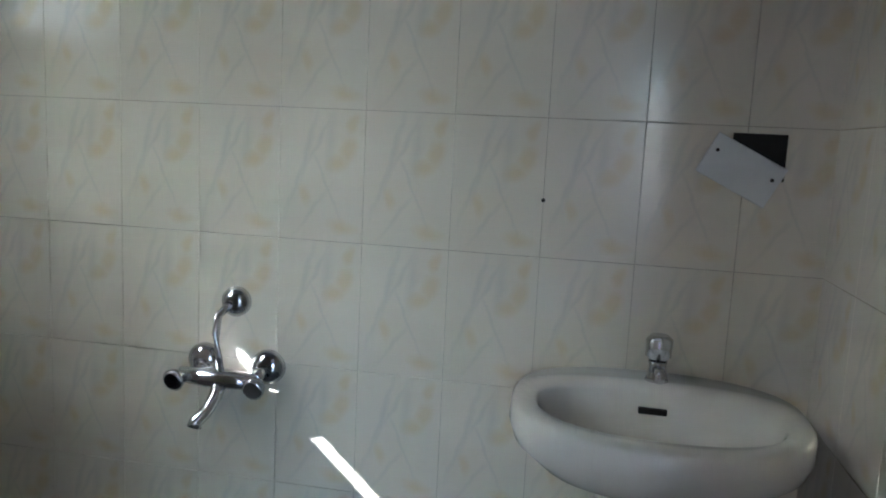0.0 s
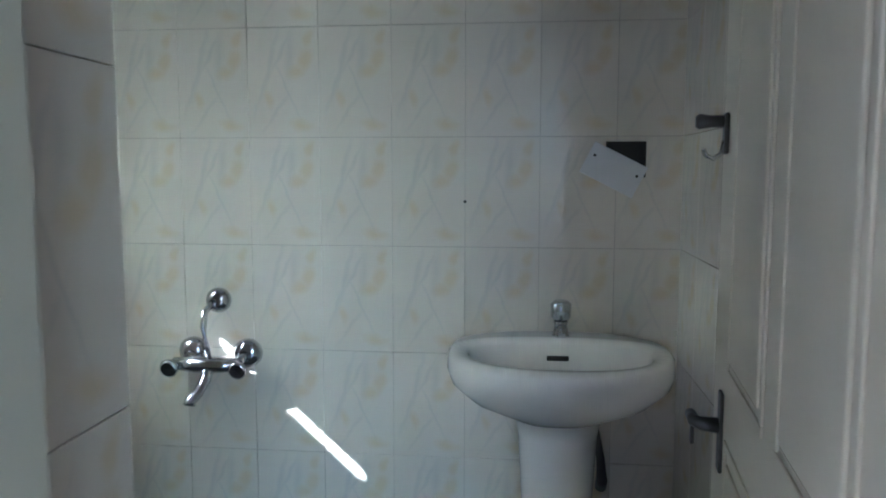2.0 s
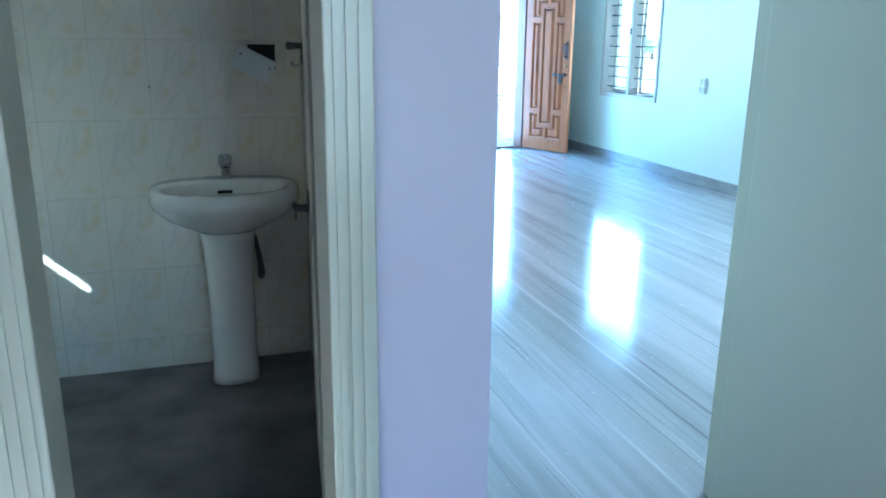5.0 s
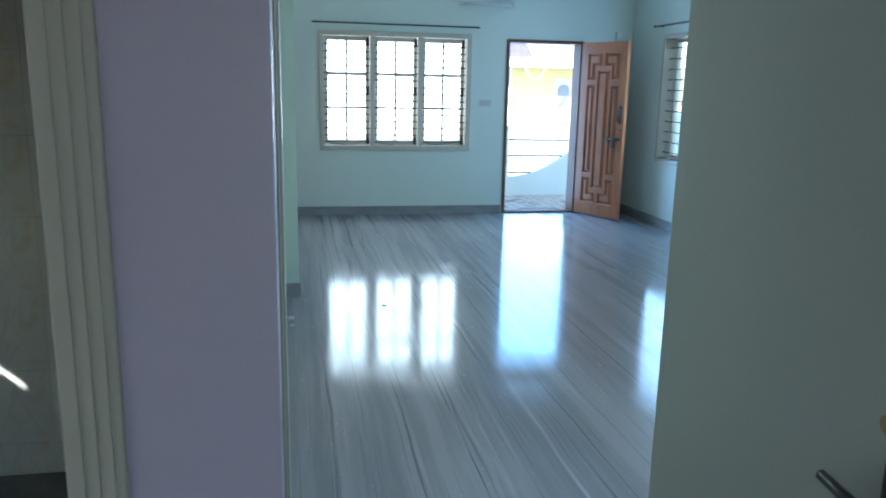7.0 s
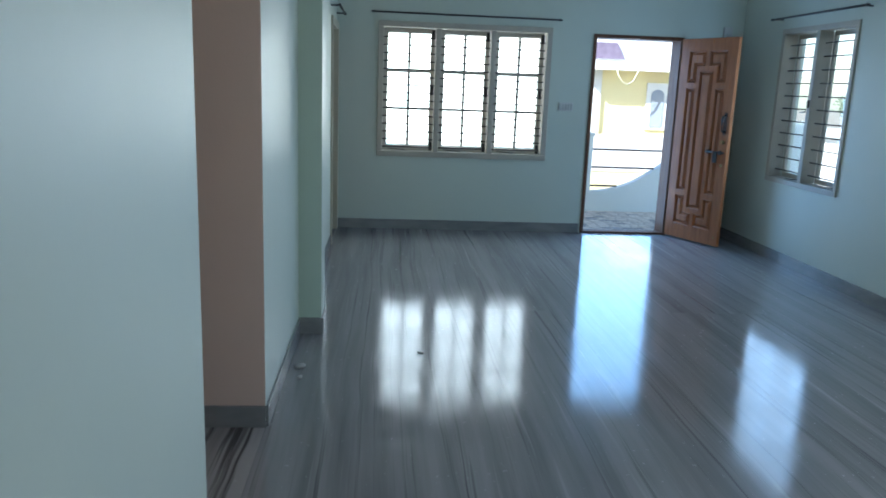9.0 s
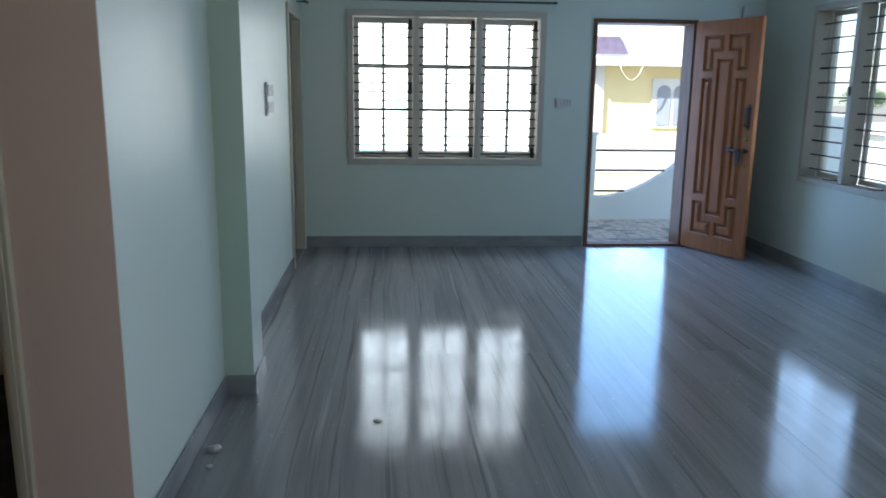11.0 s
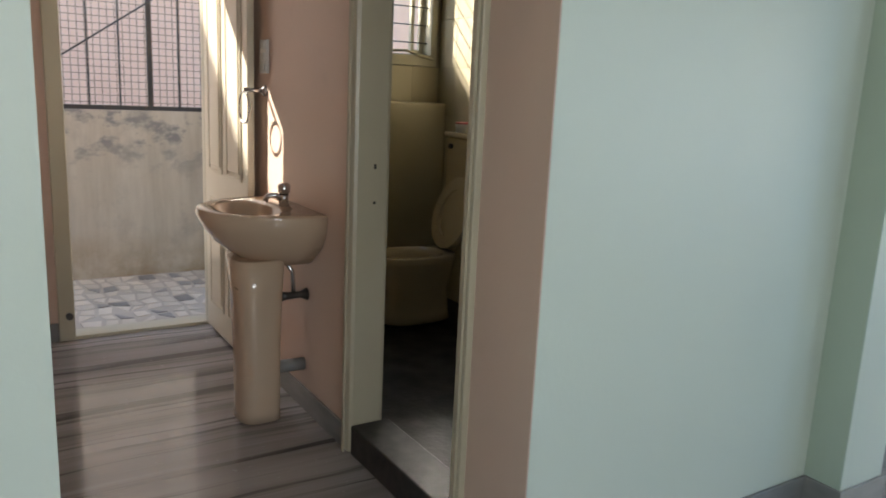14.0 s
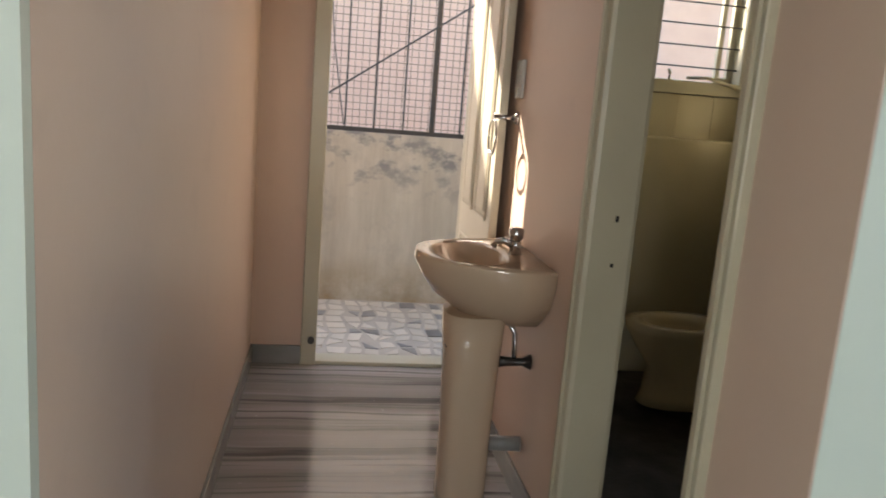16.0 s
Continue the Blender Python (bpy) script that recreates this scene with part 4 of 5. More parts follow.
part("threshold", boxes((-1.055, -0.335, -0.012, 0.15, 0.0, 0.12, 0.006)), M_BLACK, td, "black granite threshold")
for z in (0.98, 1.11):
    part("strike_hole", boxes((-1.056, -1.0545, 0.060, 0.070, z, z + (0.018 if z > 1.05 else 0.011))), M_DARK, td)

# back door
kd = thing("door_6", "cream painted back door frame", "door", pose(0, 0, 0), kind="structure")
part("jamb", boxes((-2.955, -2.905, -0.842, -0.762, 0, 2.33, 0.005)), M_CREAM, kd)
part("jamb", boxes((-2.955, -2.905, -0.062, -0.012, 0, 2.33, 0.005)), M_CREAM, kd)
part("head", boxes((-2.955, -2.905, -0.762, -0.062, 2.28, 2.33, 0.005)), M_CREAM, kd)
part("threshold", boxes((-3.05, -2.915, -0.80, -0.04, 0.0, 0.02, 0.003)), M_CREAM, kd)
part("door_stop", tube(bmesh.new(), [(-2.905, -0.79, 0.14), (-2.88, -0.79, 0.14)], 0.018, 12), M_DARKMETAL, kd)
kl = thing("back_door_leaf", "ivory panelled back door leaf standing open, sunlit", "door", pose(-2.895, -0.028, 0, 0, 0, -0.3))
part("slab", boxes((0, 0.77, -0.034, 0.0, 0.015, 2.26, 0.004)), M_IVORY, kl)
for x0, x1 in ((0.09, 0.345), (0.425, 0.68)):
    for z0, z1 in ((0.16, 0.78), (0.92, 2.05)):
        pn = part("panel", boxes((x0 + 0.035, x1 - 0.035, -0.043, -0.034, z0 + 0.035, z1 - 0.035, 0.007)), M_IVORY, kl)
        part("panel_bead", boxes((x0, x1, -0.042, -0.034, z0, z0 + 0.016, 0.004), (x0, x1, -0.042, -0.034, z1 - 0.016, z1, 0.004), (x0, x0 + 0.016, -0.0415, -0.034, z0 + 0.016, z1 - 0.016, 0.004), (x1 - 0.016, x1, -0.0415, -0.034, z0 + 0.016, z1 - 0.016, 0.004)), M_IVORY, pn)


# ---- hall fittings ----
def curtain_rod(p0, p1, label):
    r = thing("curtain_rod", label, "curtain rod", pose(0, 0, 0), group="curtain rods")
    part("rod", rod(p0, p1, 0.0095, 10), M_IRON, r)
    d = (Vector(p1) - Vector(p0)).normalized()
    side = Vector((0, 1, 0)) if abs(d.x) > 0.5 else (Vector((1, 0, 0)) if p0[0] > 2 else Vector((-1, 0, 0)))
    for p in (Vector(p0), Vector(p1)):
        part("finial", tube(bmesh.new(), [p, p + (d if p == Vector(p1) else -d) * 0.03], [0.014, 0.007], 10), M_IRON, r)
        q = p - d * 0.05 if p == Vector(p1) else p + d * 0.05
        part("bracket", rod(q, q + side * 0.085, 0.007, 8), M_IRON, r)


curtain_rod((0.365, 4.72, 2.20), (2.232, 4.72, 2.195), "black iron curtain rod above the three-bay window")
curtain_rod((4.12, 2.60, 2.225), (4.12, 4.05, 2.225), "black iron curtain rod above the side window")
curtain_rod((0.08, 3.80, 2.16), (0.08, 4.70, 2.16), "black iron curtain rod above the side room door")


def switch_board(name, at, w, h, cols, rows, label):
    s = thing(name, label, "switch", at, group="switch boards")
    part("plate", boxes((-w / 2, w / 2, -0.014, 0.0, -h / 2, h / 2, 0.003)), M_PLATE, s)
    for i in range(cols):
        for j in range(rows):
            cx, cz = -w / 2 + (i + 0.5) * w / cols, -h / 2 + (j + 0.5) * h / rows
            a, b = w / cols * 0.32, h / rows * 0.34
            part("rocker", boxes((cx - a, cx + a, -0.020, -0.014, cz - b, cz + b, 0.002)), M_GREYPLATE, s)


switch_board("switch_board", pose(2.37, 4.798, 1.335), 0.15, 0.085, 5, 1, "grey switch board beside the front door")
switch_board("switch_board", pose(0.002, 2.90, 1.37, 0, 0, 90), 0.25, 0.21, 4, 2, "grey steel switch board on the mint wall")
switch_board("switch_board", pose(4.198, 1.98, 0.95, 0, 0, -90), 0.12, 0.15, 2, 2, "small white switch board on the mint wall")
switch_board("switch_board", pose(-2.05, -0.002, 1.52), 0.09, 0.15, 1, 3, "small grey switch board on the peach wall")

bt = thing("tube_light", "white tube light batten on the north wall", "light", pose(2.35, 4.78, 2.47))
part("batten", boxes((-0.33, 0.33, -0.03, 0.018, 0.0, 0.03, 0.004)), M_PLATE, bt)
part("tube", rod((-0.30, -0.035, -0.016), (0.30, -0.035, -0.016), 0.012, 12), M_PLATE, bt)
for u in (-0.31, 0.31):
    part("holder", boxes((u - 0.015, u + 0.015, -0.05, -0.02, -0.03, 0.015, 0.003)), M_PLATE, bt)
db = thing("doorbell_box", "pale plastic doorbell box high on the wall corner", "doorbell", pose(4.02, 4.798, 2.13))
part("case", boxes((-0.045, 0.045, -0.04, 0.0, -0.075, 0.075, 0.006)), M_PLATE, db)
part("grille", boxes((-0.03, 0.03, -0.043, -0.04, -0.05, 0.0)), M_GREYPLATE, db)


def scrap(name, x, y, r, label):
    bm = bmesh.new()
    bmesh.ops.create_icosphere(bm, subdivisions=2, radius=r)
    for v in bm.verts:
        v.co *= 1 + 0.55 * noise.noise(v.co * 60 / (r * 100) + Vector((x * 7, y * 5, 0)))
        v.co.z = max(v.co.z * 0.5, -r * 0.25)
    lo = min(v.co.z for v in bm.verts)
    bmesh.ops.translate(bm, verts=bm.verts, vec=(x, y, 0.0005 - lo))
    solid(name, bm, M_PAPER, label, "litter")


scrap("paper_scrap", 0.07, 0.72, 0.030, "crumpled grey paper scrap on the marble floor")
scrap("paper_scrap", 0.085, 0.575, 0.014, "small crumpled paper scrap on the marble floor")
scrap("paper_scrap", 0.73, 0.965, 0.017, "small brown litter scrap on the marble floor")


# ---- bathroom things ----
def ring(cx, cy, z, w, d_front, d_back, n=40, power=2.4):
    """A rounded outline, wider than deep, with different depth in front (-y) and at the back."""
    out = []
    for k in range(n):
        a = 2 * math.pi * k / n
        c, s = math.cos(a), math.sin(a)
        u = math.copysign(abs(c) ** (2 / power), c)
        v = math.copysign(abs(s) ** (2 / power), s)
        out.append((cx + u * w / 2, cy + (v * d_back if s > 0 else v * d_front), z))
    return out


def white_basin():
    b = thing("wash_basin", "white porcelain pedestal wash basin against tiled wall", "wash basin", pose(-0.370, -1.2, 0))
    cy = -0.20
    rings = [ring(0, cy + 0.05, 0.615, 0.20, 0.10, 0.09), ring(0, cy + 0.03, 0.64, 0.27, 0.13, 0.13), ring(0, cy, 0.69, 0.44, 0.20, 0.19), ring(0, cy, 0.735, 0.535, 0.25, 0.198),
             ring(0, cy, 0.765, 0.555, 0.262, 0.2), ring(0, cy, 0.80, 0.55, 0.262, 0.2), ring(0, cy, 0.808, 0.535, 0.255, 0.198),
             ring(0, cy - 0.03, 0.808, 0.46, 0.185, 0.105), ring(0, cy - 0.03, 0.80, 0.445, 0.176, 0.095), ring(0, cy - 0.035, 0.75, 0.40, 0.155, 0.085), ring(0, cy - 0.03, 0.70, 0.26, 0.10, 0.06), ring(0, cy - 0.03, 0.685, 0.06, 0.03, 0.03)]
    part("bowl", loft(bmesh.new(), rings), M_PORC, b)
    part("overflow", boxes((-0.028, 0.028, cy + 0.046, cy + 0.058, 0.762, 0.774, 0.002)), M_DARK, b)
    ped = [ring(0, -0.17, z, w, d, d, 28, 2.6) for z, w, d in ((0.0, 0.195, 0.095), (0.03, 0.185, 0.09), (0.12, 0.175, 0.085), (0.40, 0.18, 0.088), (0.58, 0.20, 0.095), (0.625, 0.215, 0.10))]
    part("pedestal", loft(bmesh.new(), ped), M_PORC, b)
    t = part("tap", tube(bmesh.new(), [(0.01, -0.065, 0.806), (0.01, -0.065, 0.815), (0.01, -0.065, 0.84), (0.01, -0.065, 0.85)], [0.025, 0.021, 0.017, 0.02], 16), M_CHROME, b, "chrome pillar tap")
    part("tap_knob", tube(bmesh.new(), [(0.01, -0.065, 0.85), (0.01, -0.065, 0.86), (0.01, -0.065, 0.895), (0.01, -0.065, 0.905)], [0.016, 0.026, 0.028, 0.018], 14), M_CHROME, t)
    part("tap_spout", tube(bmesh.new(), [(0.01, -0.075, 0.832), (0.01, -0.12, 0.838), (0.01, -0.135, 0.825)], [0.012, 0.010, 0.009], 12), M_CHROME, t)
    hose = [(0.08, -0.03, 0.62), (0.11, -0.03, 0.55), (0.125, -0.04, 0.46), (0.13, -0.03, 0.40), (0.13, -0.004, 0.37)]
    part("waste_hose", tube(bmesh.new(), hose, [0.008, 0.009, 0.012, 0.016, 0.016], 10), M_RUBBER, b, "dark supply hose and valve")


white_basin()

mx = thing("shower_mixer", "tarnished chrome wall shower mixer with bent riser", "shower mixer", pose(-1.325, -1.2, 0))
for u, z, r in ((-0.005, 0.878, 0.036), (0.078, 0.725, 0.042), (-0.085, 0.727, 0.042)):
    part("wall_flange", tube(bmesh.new(), [(u, 0.0, z), (u, -0.012, z), (u, -0.022, z), (u, -0.03, z)], [r, r, r * 0.75, r * 0.45], 20), M_CHROME, mx)
part("body", tube(bmesh.new(), [(-0.125, -0.052, 0.70), (-0.06, -0.052, 0.70), (0.0, -0.052, 0.70), (0.07, -0.052, 0.70)], [0.018, 0.024, 0.024, 0.018], 14), M_CHROME, mx)
for u in (-0.085, 0.078):
    part("inlet", rod((u, -0.02, 0.726), (u * 0.75, -0.052, 0.702), 0.014, 12), M_CHROME, mx)
for u, s in ((-0.125, -1), (0.07, 1)):
    part("knob", tube(bmesh.new(), [(u, -0.052, 0.698), (u + s * 0.002, -0.066, 0.694), (u + s * 0.003, -0.080, 0.692), (u + s * 0.003, -0.086, 0.691)], [0.014, 0.024, 0.027, 0.020], 14), M_CHROME, mx)
part("riser", tube(bmesh.new(), [(-0.02, -0.052, 0.71), (-0.025, -0.06, 0.76), (-0.03, -0.06, 0.81), (-0.028, -0.052, 0.85), (-0.012, -0.03, 0.875)], 0.0095, 12), M_CHROME, mx)
part("spout", tube(bmesh.new(), [(-0.02, -0.055, 0.695), (-0.025, -0.07, 0.66), (-0.035, -0.095, 0.63), (-0.05, -0.115, 0.612), (-0.052, -0.118, 0.60)], [0.018, 0.016, 0.015, 0.016, 0.017], 12), M_CHROME, mx)

cp = thing("blank_cover_plate", "tilted white blanking plate half off its socket hole", "cover plate", pose(-0.225, -1.2, 1.25))
part("socket_hole", boxes((-0.02, 0.085, -0.003, 0.0, -0.02, 0.075)), M_DARK, cp)
pl = part("plate", boxes((-0.078, 0.078, -0.012, -0.004, -0.045, 0.045, 0.002)), M_PLATE, cp)
pl.matrix_local = pose(0, 0, 0, 0, 27, 0)
for u in (-0.062, 0.062):
    part("screw_hole", tube(bmesh.new(), [(u, -0.0122, 0.012), (u, -0.0135, 0.012)], 0.004, 8), M_DARK, pl)
for px, pz in ((-0.622, 1.163), (-0.37, 1.72)):
    solid("wall_plug", tube(bmesh.new(), [(px, -1.199, pz), (px, -1.204, pz)], 0.0045, 8), M_DARK, "small dark screw plug in a tile", "wall plug", group="wall plugs")


# ---- passage things ----
def corner_basin():
    b = thing("wash_basin", "beige porcelain pedestal wash basin on peach wall", "wash basin", pose(-1.61, -0.002, 0))

    def shape(z, w, d, back=0.0, k=1.0):
        out = []
        for i in range(17):
            u = -1 + 2 * i / 16
            out.append((u * w / 2, -back - 0.0 - d * (0.30 + 0.70 * (1 - abs(u) ** 2.6) ** 0.75) * k, z))
        return out + [(w / 2 * 0.98, -back - 0.002, z), (-w / 2 * 0.98, -back - 0.002, z)]
    rings = [shape(0.665, 0.22, 0.22), shape(0.70, 0.34, 0.28), shape(0.76, 0.50, 0.36), shape(0.82, 0.575, 0.405), shape(0.875, 0.60, 0.43), shape(0.893, 0.595, 0.425)]
    part("bowl", loft(bmesh.new(), rings, True, False), M_BEIGE, b)
    top = bmesh.new()
    n = 40

    def bowl(z, w, d, y):
        return [(math.cos(2 * math.pi * k / n) * w / 2, y + math.sin(2 * math.pi * k / n) * d / 2, z) for k in range(n)]

    def edge(z, s):
        out = []
        for k in range(n):
            c, q = math.cos(2 * math.pi * k / n), math.sin(2 * math.pi * k / n)
            u = max(-1, min(1, c * 1.25))
            y = (-0.425 * (0.30 + 0.70 * (1 - abs(u) ** 2.6) ** 0.75)) if q < 0 else -0.004
            if abs(u) > 0.999 and q < 0:
                y = -0.1275 * abs(q) / 0.6
            out.append((u * 0.595 / 2 * s, y, z))
        return out
    loft(top, [edge(0.893, 1.0), edge(0.899, 0.985), bowl(0.897, 0.44, 0.27, -0.235), bowl(0.885, 0.41, 0.245, -0.235), bowl(0.82, 0.33, 0.19, -0.225), bowl(0.775, 0.16, 0.10, -0.22), bowl(0.768, 0.03, 0.03, -0.22)], False, True)
    part("rim", top, M_BEIGE, b)
    ped = [ring(0.04, -0.20, z, w, d, d * 0.8, 28, 3.0) for z, w, d in ((0.0, 0.205, 0.10), (0.04, 0.20, 0.098), (0.3, 0.20, 0.10), (0.55, 0.215, 0.11), (0.70, 0.24, 0.12))]
    part("pedestal", loft(bmesh.new(), ped), M_BEIGE, b)
    part("mark", boxes((0.085, 0.125, -0.3145, -0.3120, 0.585, 0.588)), M_DARK, b)
    part("overflow", boxes((0.09, 0.10, -0.135, -0.128, 0.84, 0.865)), M_DARK, b)
    t = part("tap", tube(bmesh.new(), [(0.0, -0.075, 0.897), (0.0, -0.075, 0.93), (0.0, -0.075, 0.945)], [0.024, 0.018, 0.02], 14), M_CHROME, b, "chrome pillar tap")
    part("tap_knob", tube(bmesh.new(), [(0.0, -0.075, 0.945), (0.0, -0.075, 0.955), (0.0, -0.075, 0.985), (0.0, -0.075, 0.995)], [0.016, 0.025, 0.027, 0.015], 14), M_CHROME, t)
    part("tap_spout", tube(bmesh.new(), [(0.0, -0.082, 0.928), (-0.008, -0.115, 0.944), (-0.016, -0.140, 0.938), (-0.019, -0.150, 0.918)], [0.014, 0.013, 0.012, 0.012], 12), M_CHROME, t)
    v = part("angle_valve", tube(bmesh.new(), [(0.075, 0.0, 0.525), (0.075, -0.03, 0.525), (0.075, -0.09, 0.525), (0.075, -0.12, 0.525)], [0.028, 0.014, 0.017, 0.022], 12), M_DARKMETAL, b, "dark metal angle valve")
    part("supply_pipe", tube(bmesh.new(), [(0.075, -0.06, 0.53), (0.075, -0.062, 0.585), (0.075, -0.065, 0.63), (0.06, -0.085, 0.66), (0.04, -0.11, 0.68)], 0.009, 10), M_CHROME, v)
    part("waste_pipe", rod((0.05, -0.12, 0.205), (0.055, -0.003, 0.205), 0.028, 14), M_SKIRT, b, "grey plastic waste pipe")


corner_basin()
tr = thing("towel_ring", "chrome towel ring on the peach wall", "towel ring", pose(-2.06, 0.0, 1.365))
part("flange", tube(bmesh.new(), [(0, 0, 0), (0, -0.012, 0), (0, -0.02, 0)], [0.026, 0.024, 0.012], 16), M_CHROME, tr)
part("arm", rod((0, -0.01, 0), (-0.01, -0.10, 0.005), 0.010, 10), M_CHROME, tr)
part("ring", tube(bmesh.new(), arc((-0.01, -0.098, -0.078), 0.072, 80, 440, 28, (1.0, 0.0, 0), (0, 0, 1)), 0.0055, 8), M_CHROME, tr)


# ---- toilet things ----
def toilet():
    t = thing("toilet", "cream porcelain toilet with the seat raised", "toilet", pose(-2.30, 1.46, 0.08))
    base = [ring(0, -0.49, z, w, f, bk, 28) for z, w, f, bk in ((0, 0.24, 0.20, 0.24), (0.05, 0.22, 0.18, 0.23), (0.18, 0.21, 0.17, 0.22), (0.28, 0.29, 0.24, 0.24), (0.36, 0.36, 0.29, 0.24), (0.40, 0.37, 0.295, 0.24),
                                                                  )]
    base += [ring(0, -0.51, 0.402, 0.28, 0.20, 0.17, 28), ring(0, -0.51, 0.36, 0.25, 0.18, 0.15, 28), ring(0, -0.51, 0.25, 0.14, 0.10, 0.08, 28)]
    part("bowl", loft(bmesh.new(), base), M_CREAMPORC, t)
    seat = bmesh.new()
    n = 32
    ro = [(0.185 * math.cos(2 * math.pi * k / n), 0.0, 0.22 + 0.215 * math.sin(2 * math.pi * k / n)) for k in range(n)]
    ri = [(0.115 * math.cos(2 * math.pi * k / n), 0.0, 0.22 + 0.14 * math.sin(2 * math.pi * k / n)) for k in range(n)]
    rows = [[(x, y - d, z) for x, y, z in r] for r, d in ((ro, 0.0), (ro, 0.018), (ri, 0.018), (ri, 0.0))]
    vs = [[seat.verts.new(p) for p in r] for r in rows]
    for a, b in zip(vs, vs[1:] + vs[:1]):
        for k in range(n):
            seat.faces.new((a[k], a[(k + 1) % n], b[(k + 1) % n], b[k]))
    s = part("seat", seat, M_CREAMPORC, t)
    s.matrix_local = pose(0, -0.300, 0.405, -17, 0, 0)
    lid = bmesh.new()
    loft(lid, [[(x, -0.002, z) for x, _, z in ro], [(x, -0.018, z) for x, _, z in ro]])
    d = part("lid", lid, M_CREAMPORC, t)
    d.matrix_local = pose(0, -0.272, 0.405, -14, 0, 0)
    c = part("cistern", boxes((-0.23, 0.23, -0.165, -0.005, 0.72, 1.05, 0.02)), M_CREAMPORC, t)
    part("cistern_lid", boxes((-0.24, 0.24, -0.178, 0.0, 1.05, 1.085, 0.012)), M_CREAMPORC, c)
    part("flush_knob", tube(bmesh.new(), [(-0.16, -0.164, 1.00), (-0.16, -0.18, 1.00)], 0.016, 12), M_DARKMETAL, c)
    part("flush_pipe", tube(bmesh.new(), [(0, -0.10, 0.72), (0, -0.12, 0.60), (0, -0.25, 0.36)], 0.02, 12), M_CREAMPORC, t)


toilet()
cb = thing("soap_box", "small round grey box with red rim on the cistern", "soap box", pose(-2.42, 1.36, 1.165))
part("dish", tube(bmesh.new(), [(0, 0, 0), (0, 0, 0.05)], [0.055, 0.06], 18), M_GREYPLATE, cb)
part("cover", tube(bmesh.new(), [(0.0, 0, 0.05), (0.0, 0, 0.06)], [0.061, 0.058], 18), mat("faded_red_plastic", (0.45, 0.10, 0.09), rough=0.4, scale=10), cb)
fv = thing("toilet_stop_tap", "cream capped stop tap and hose on the tiled wall", "tap", pose(-1.90, 1.47, 1.06))
part("body", tube(bmesh.new(), [(0, 0, 0), (0, -0.05, 0), (0, -0.09, 0)], [0.03, 0.022, 0.03], 14), M_CREAMPORC, fv)
part("knob", tube(bmesh.new(), [(0, -0.06, 0.0), (0, -0.06, 0.05), (0, -0.06, 0.07)], [0.018, 0.03, 0.024], 12), M_CREAMPORC, fv)
part("hose", tube(bmesh.new(), [(0.02, -0.05, -0.01), (0.06, -0.07, -0.12), (0.04, -0.06, -0.24), (-0.06, -0.05, -0.29), (-0.16, -0.06, -0.26)], 0.012, 8), M_CREAMPORC, fv)
hs = thing("health_faucet", "dark hand spray hanging low on the tiled wall", "hand spray", pose(-1.78, 1.47, 0.62))
part("bracket", boxes((-0.02, 0.02, -0.03, 0.0, -0.03, 0.03, 0.004)), M_DARKMETAL, hs)
part("spray", tube(bmesh.new(), [(0, -0.035, 0.14), (0, -0.035, 0.0), (0.005, -0.04, -0.14), (0.05, -0.05, -0.20)], [0.018, 0.013, 0.012, 0.012], 10), M_DARKMETAL, hs)

# ---- utility balcony ----
solid("wall_utility_parapet", boxes((-4.45, -4.30, -3.2, 3.0, -0.12, 1.175)), M_CEMENT, "stained grey cement parapet of the utility balcony", "parapet", "structure")
wall("wall_utility_north", M_CEMENT, "stained cement side wall of the utility balcony", "y", 3.0, 0.12, -4.45, -3.05, -0.12, 2.2)
ug = thing("balcony_grille", "rusty iron balcony grille with wire mesh", "grille", pose(-4.37, 0, 1.175))
part("bottom_rail", boxes((-0.018, 0.018, -1.9, 1.2, 0.0, 0.03)), M_IRON, ug)
part("top_rail", boxes((-0.018, 0.018, -1.9, 1.2, 1.28, 1.31)), M_IRON, ug)
for k in range(16):
    y = -1.85 + k * 0.2
    w = 0.016 if k % 4 == 1 else 0.006
    part("bar", boxes((-w, w, y - w, y + w, 0.03, 1.28)), M_IRON, ug)
part("brace", rod((0.02, -1.05, 0.05), (0.02, 0.35, 1.02), 0.006, 8), M_IRON, ug)
part("stay_wire", tube(bmesh.new(), [(0.03, -0.80, 1.2), (0.03, -0.75, 0.6), (0.035, -0.66, 0.04)], 0.004, 6), M_IRON, ug)
mesh = bmesh.new()
for k in range(62):
    y = -1.85 + k * 0.048
    box(mesh, -0.026, -0.023, y - 0.0019, y + 0.0019, 0.03, 1.28)
for k in range(26):
    z = 0.05 + k * 0.048
    box(mesh, -0.0262, -0.0232, -1.85, 1.15, z - 0.0019, z + 0.0019)
tagged(part("wire_mesh", mesh, M_RUST, ug), kind="stuff")

# ---- veranda ----
vp = bmesh.new()
sweep = [(3.16 + i * 0.15, 0.24 + 0.43 * (i * 0.15) ** 2.03) for i in range(11)]
prism(vp, [(0.6, -0.15), (6.2, -0.15), (6.2, 1.22), (4.9, 1.22)] + sweep[::-1] + [(3.15, 0.24), (3.15, 0.95), (0.6, 0.95)], 0.12, 1, 6.45)
solid("wall_veranda_parapet", vp, M_AQUA, "pale aqua curved veranda parapet", "parapet", "structure")
solid("trim_veranda_coping", boxes((0.6, 3.17, 6.43, 6.59, 0.951, 0.985, 0.006)), M_AQUA, "pale aqua coping on the veranda parapet", "coping", "structure")
vr = thing("veranda_railing", "black iron veranda rails over the curved parapet", "railing", pose(0, 6.51, 0))
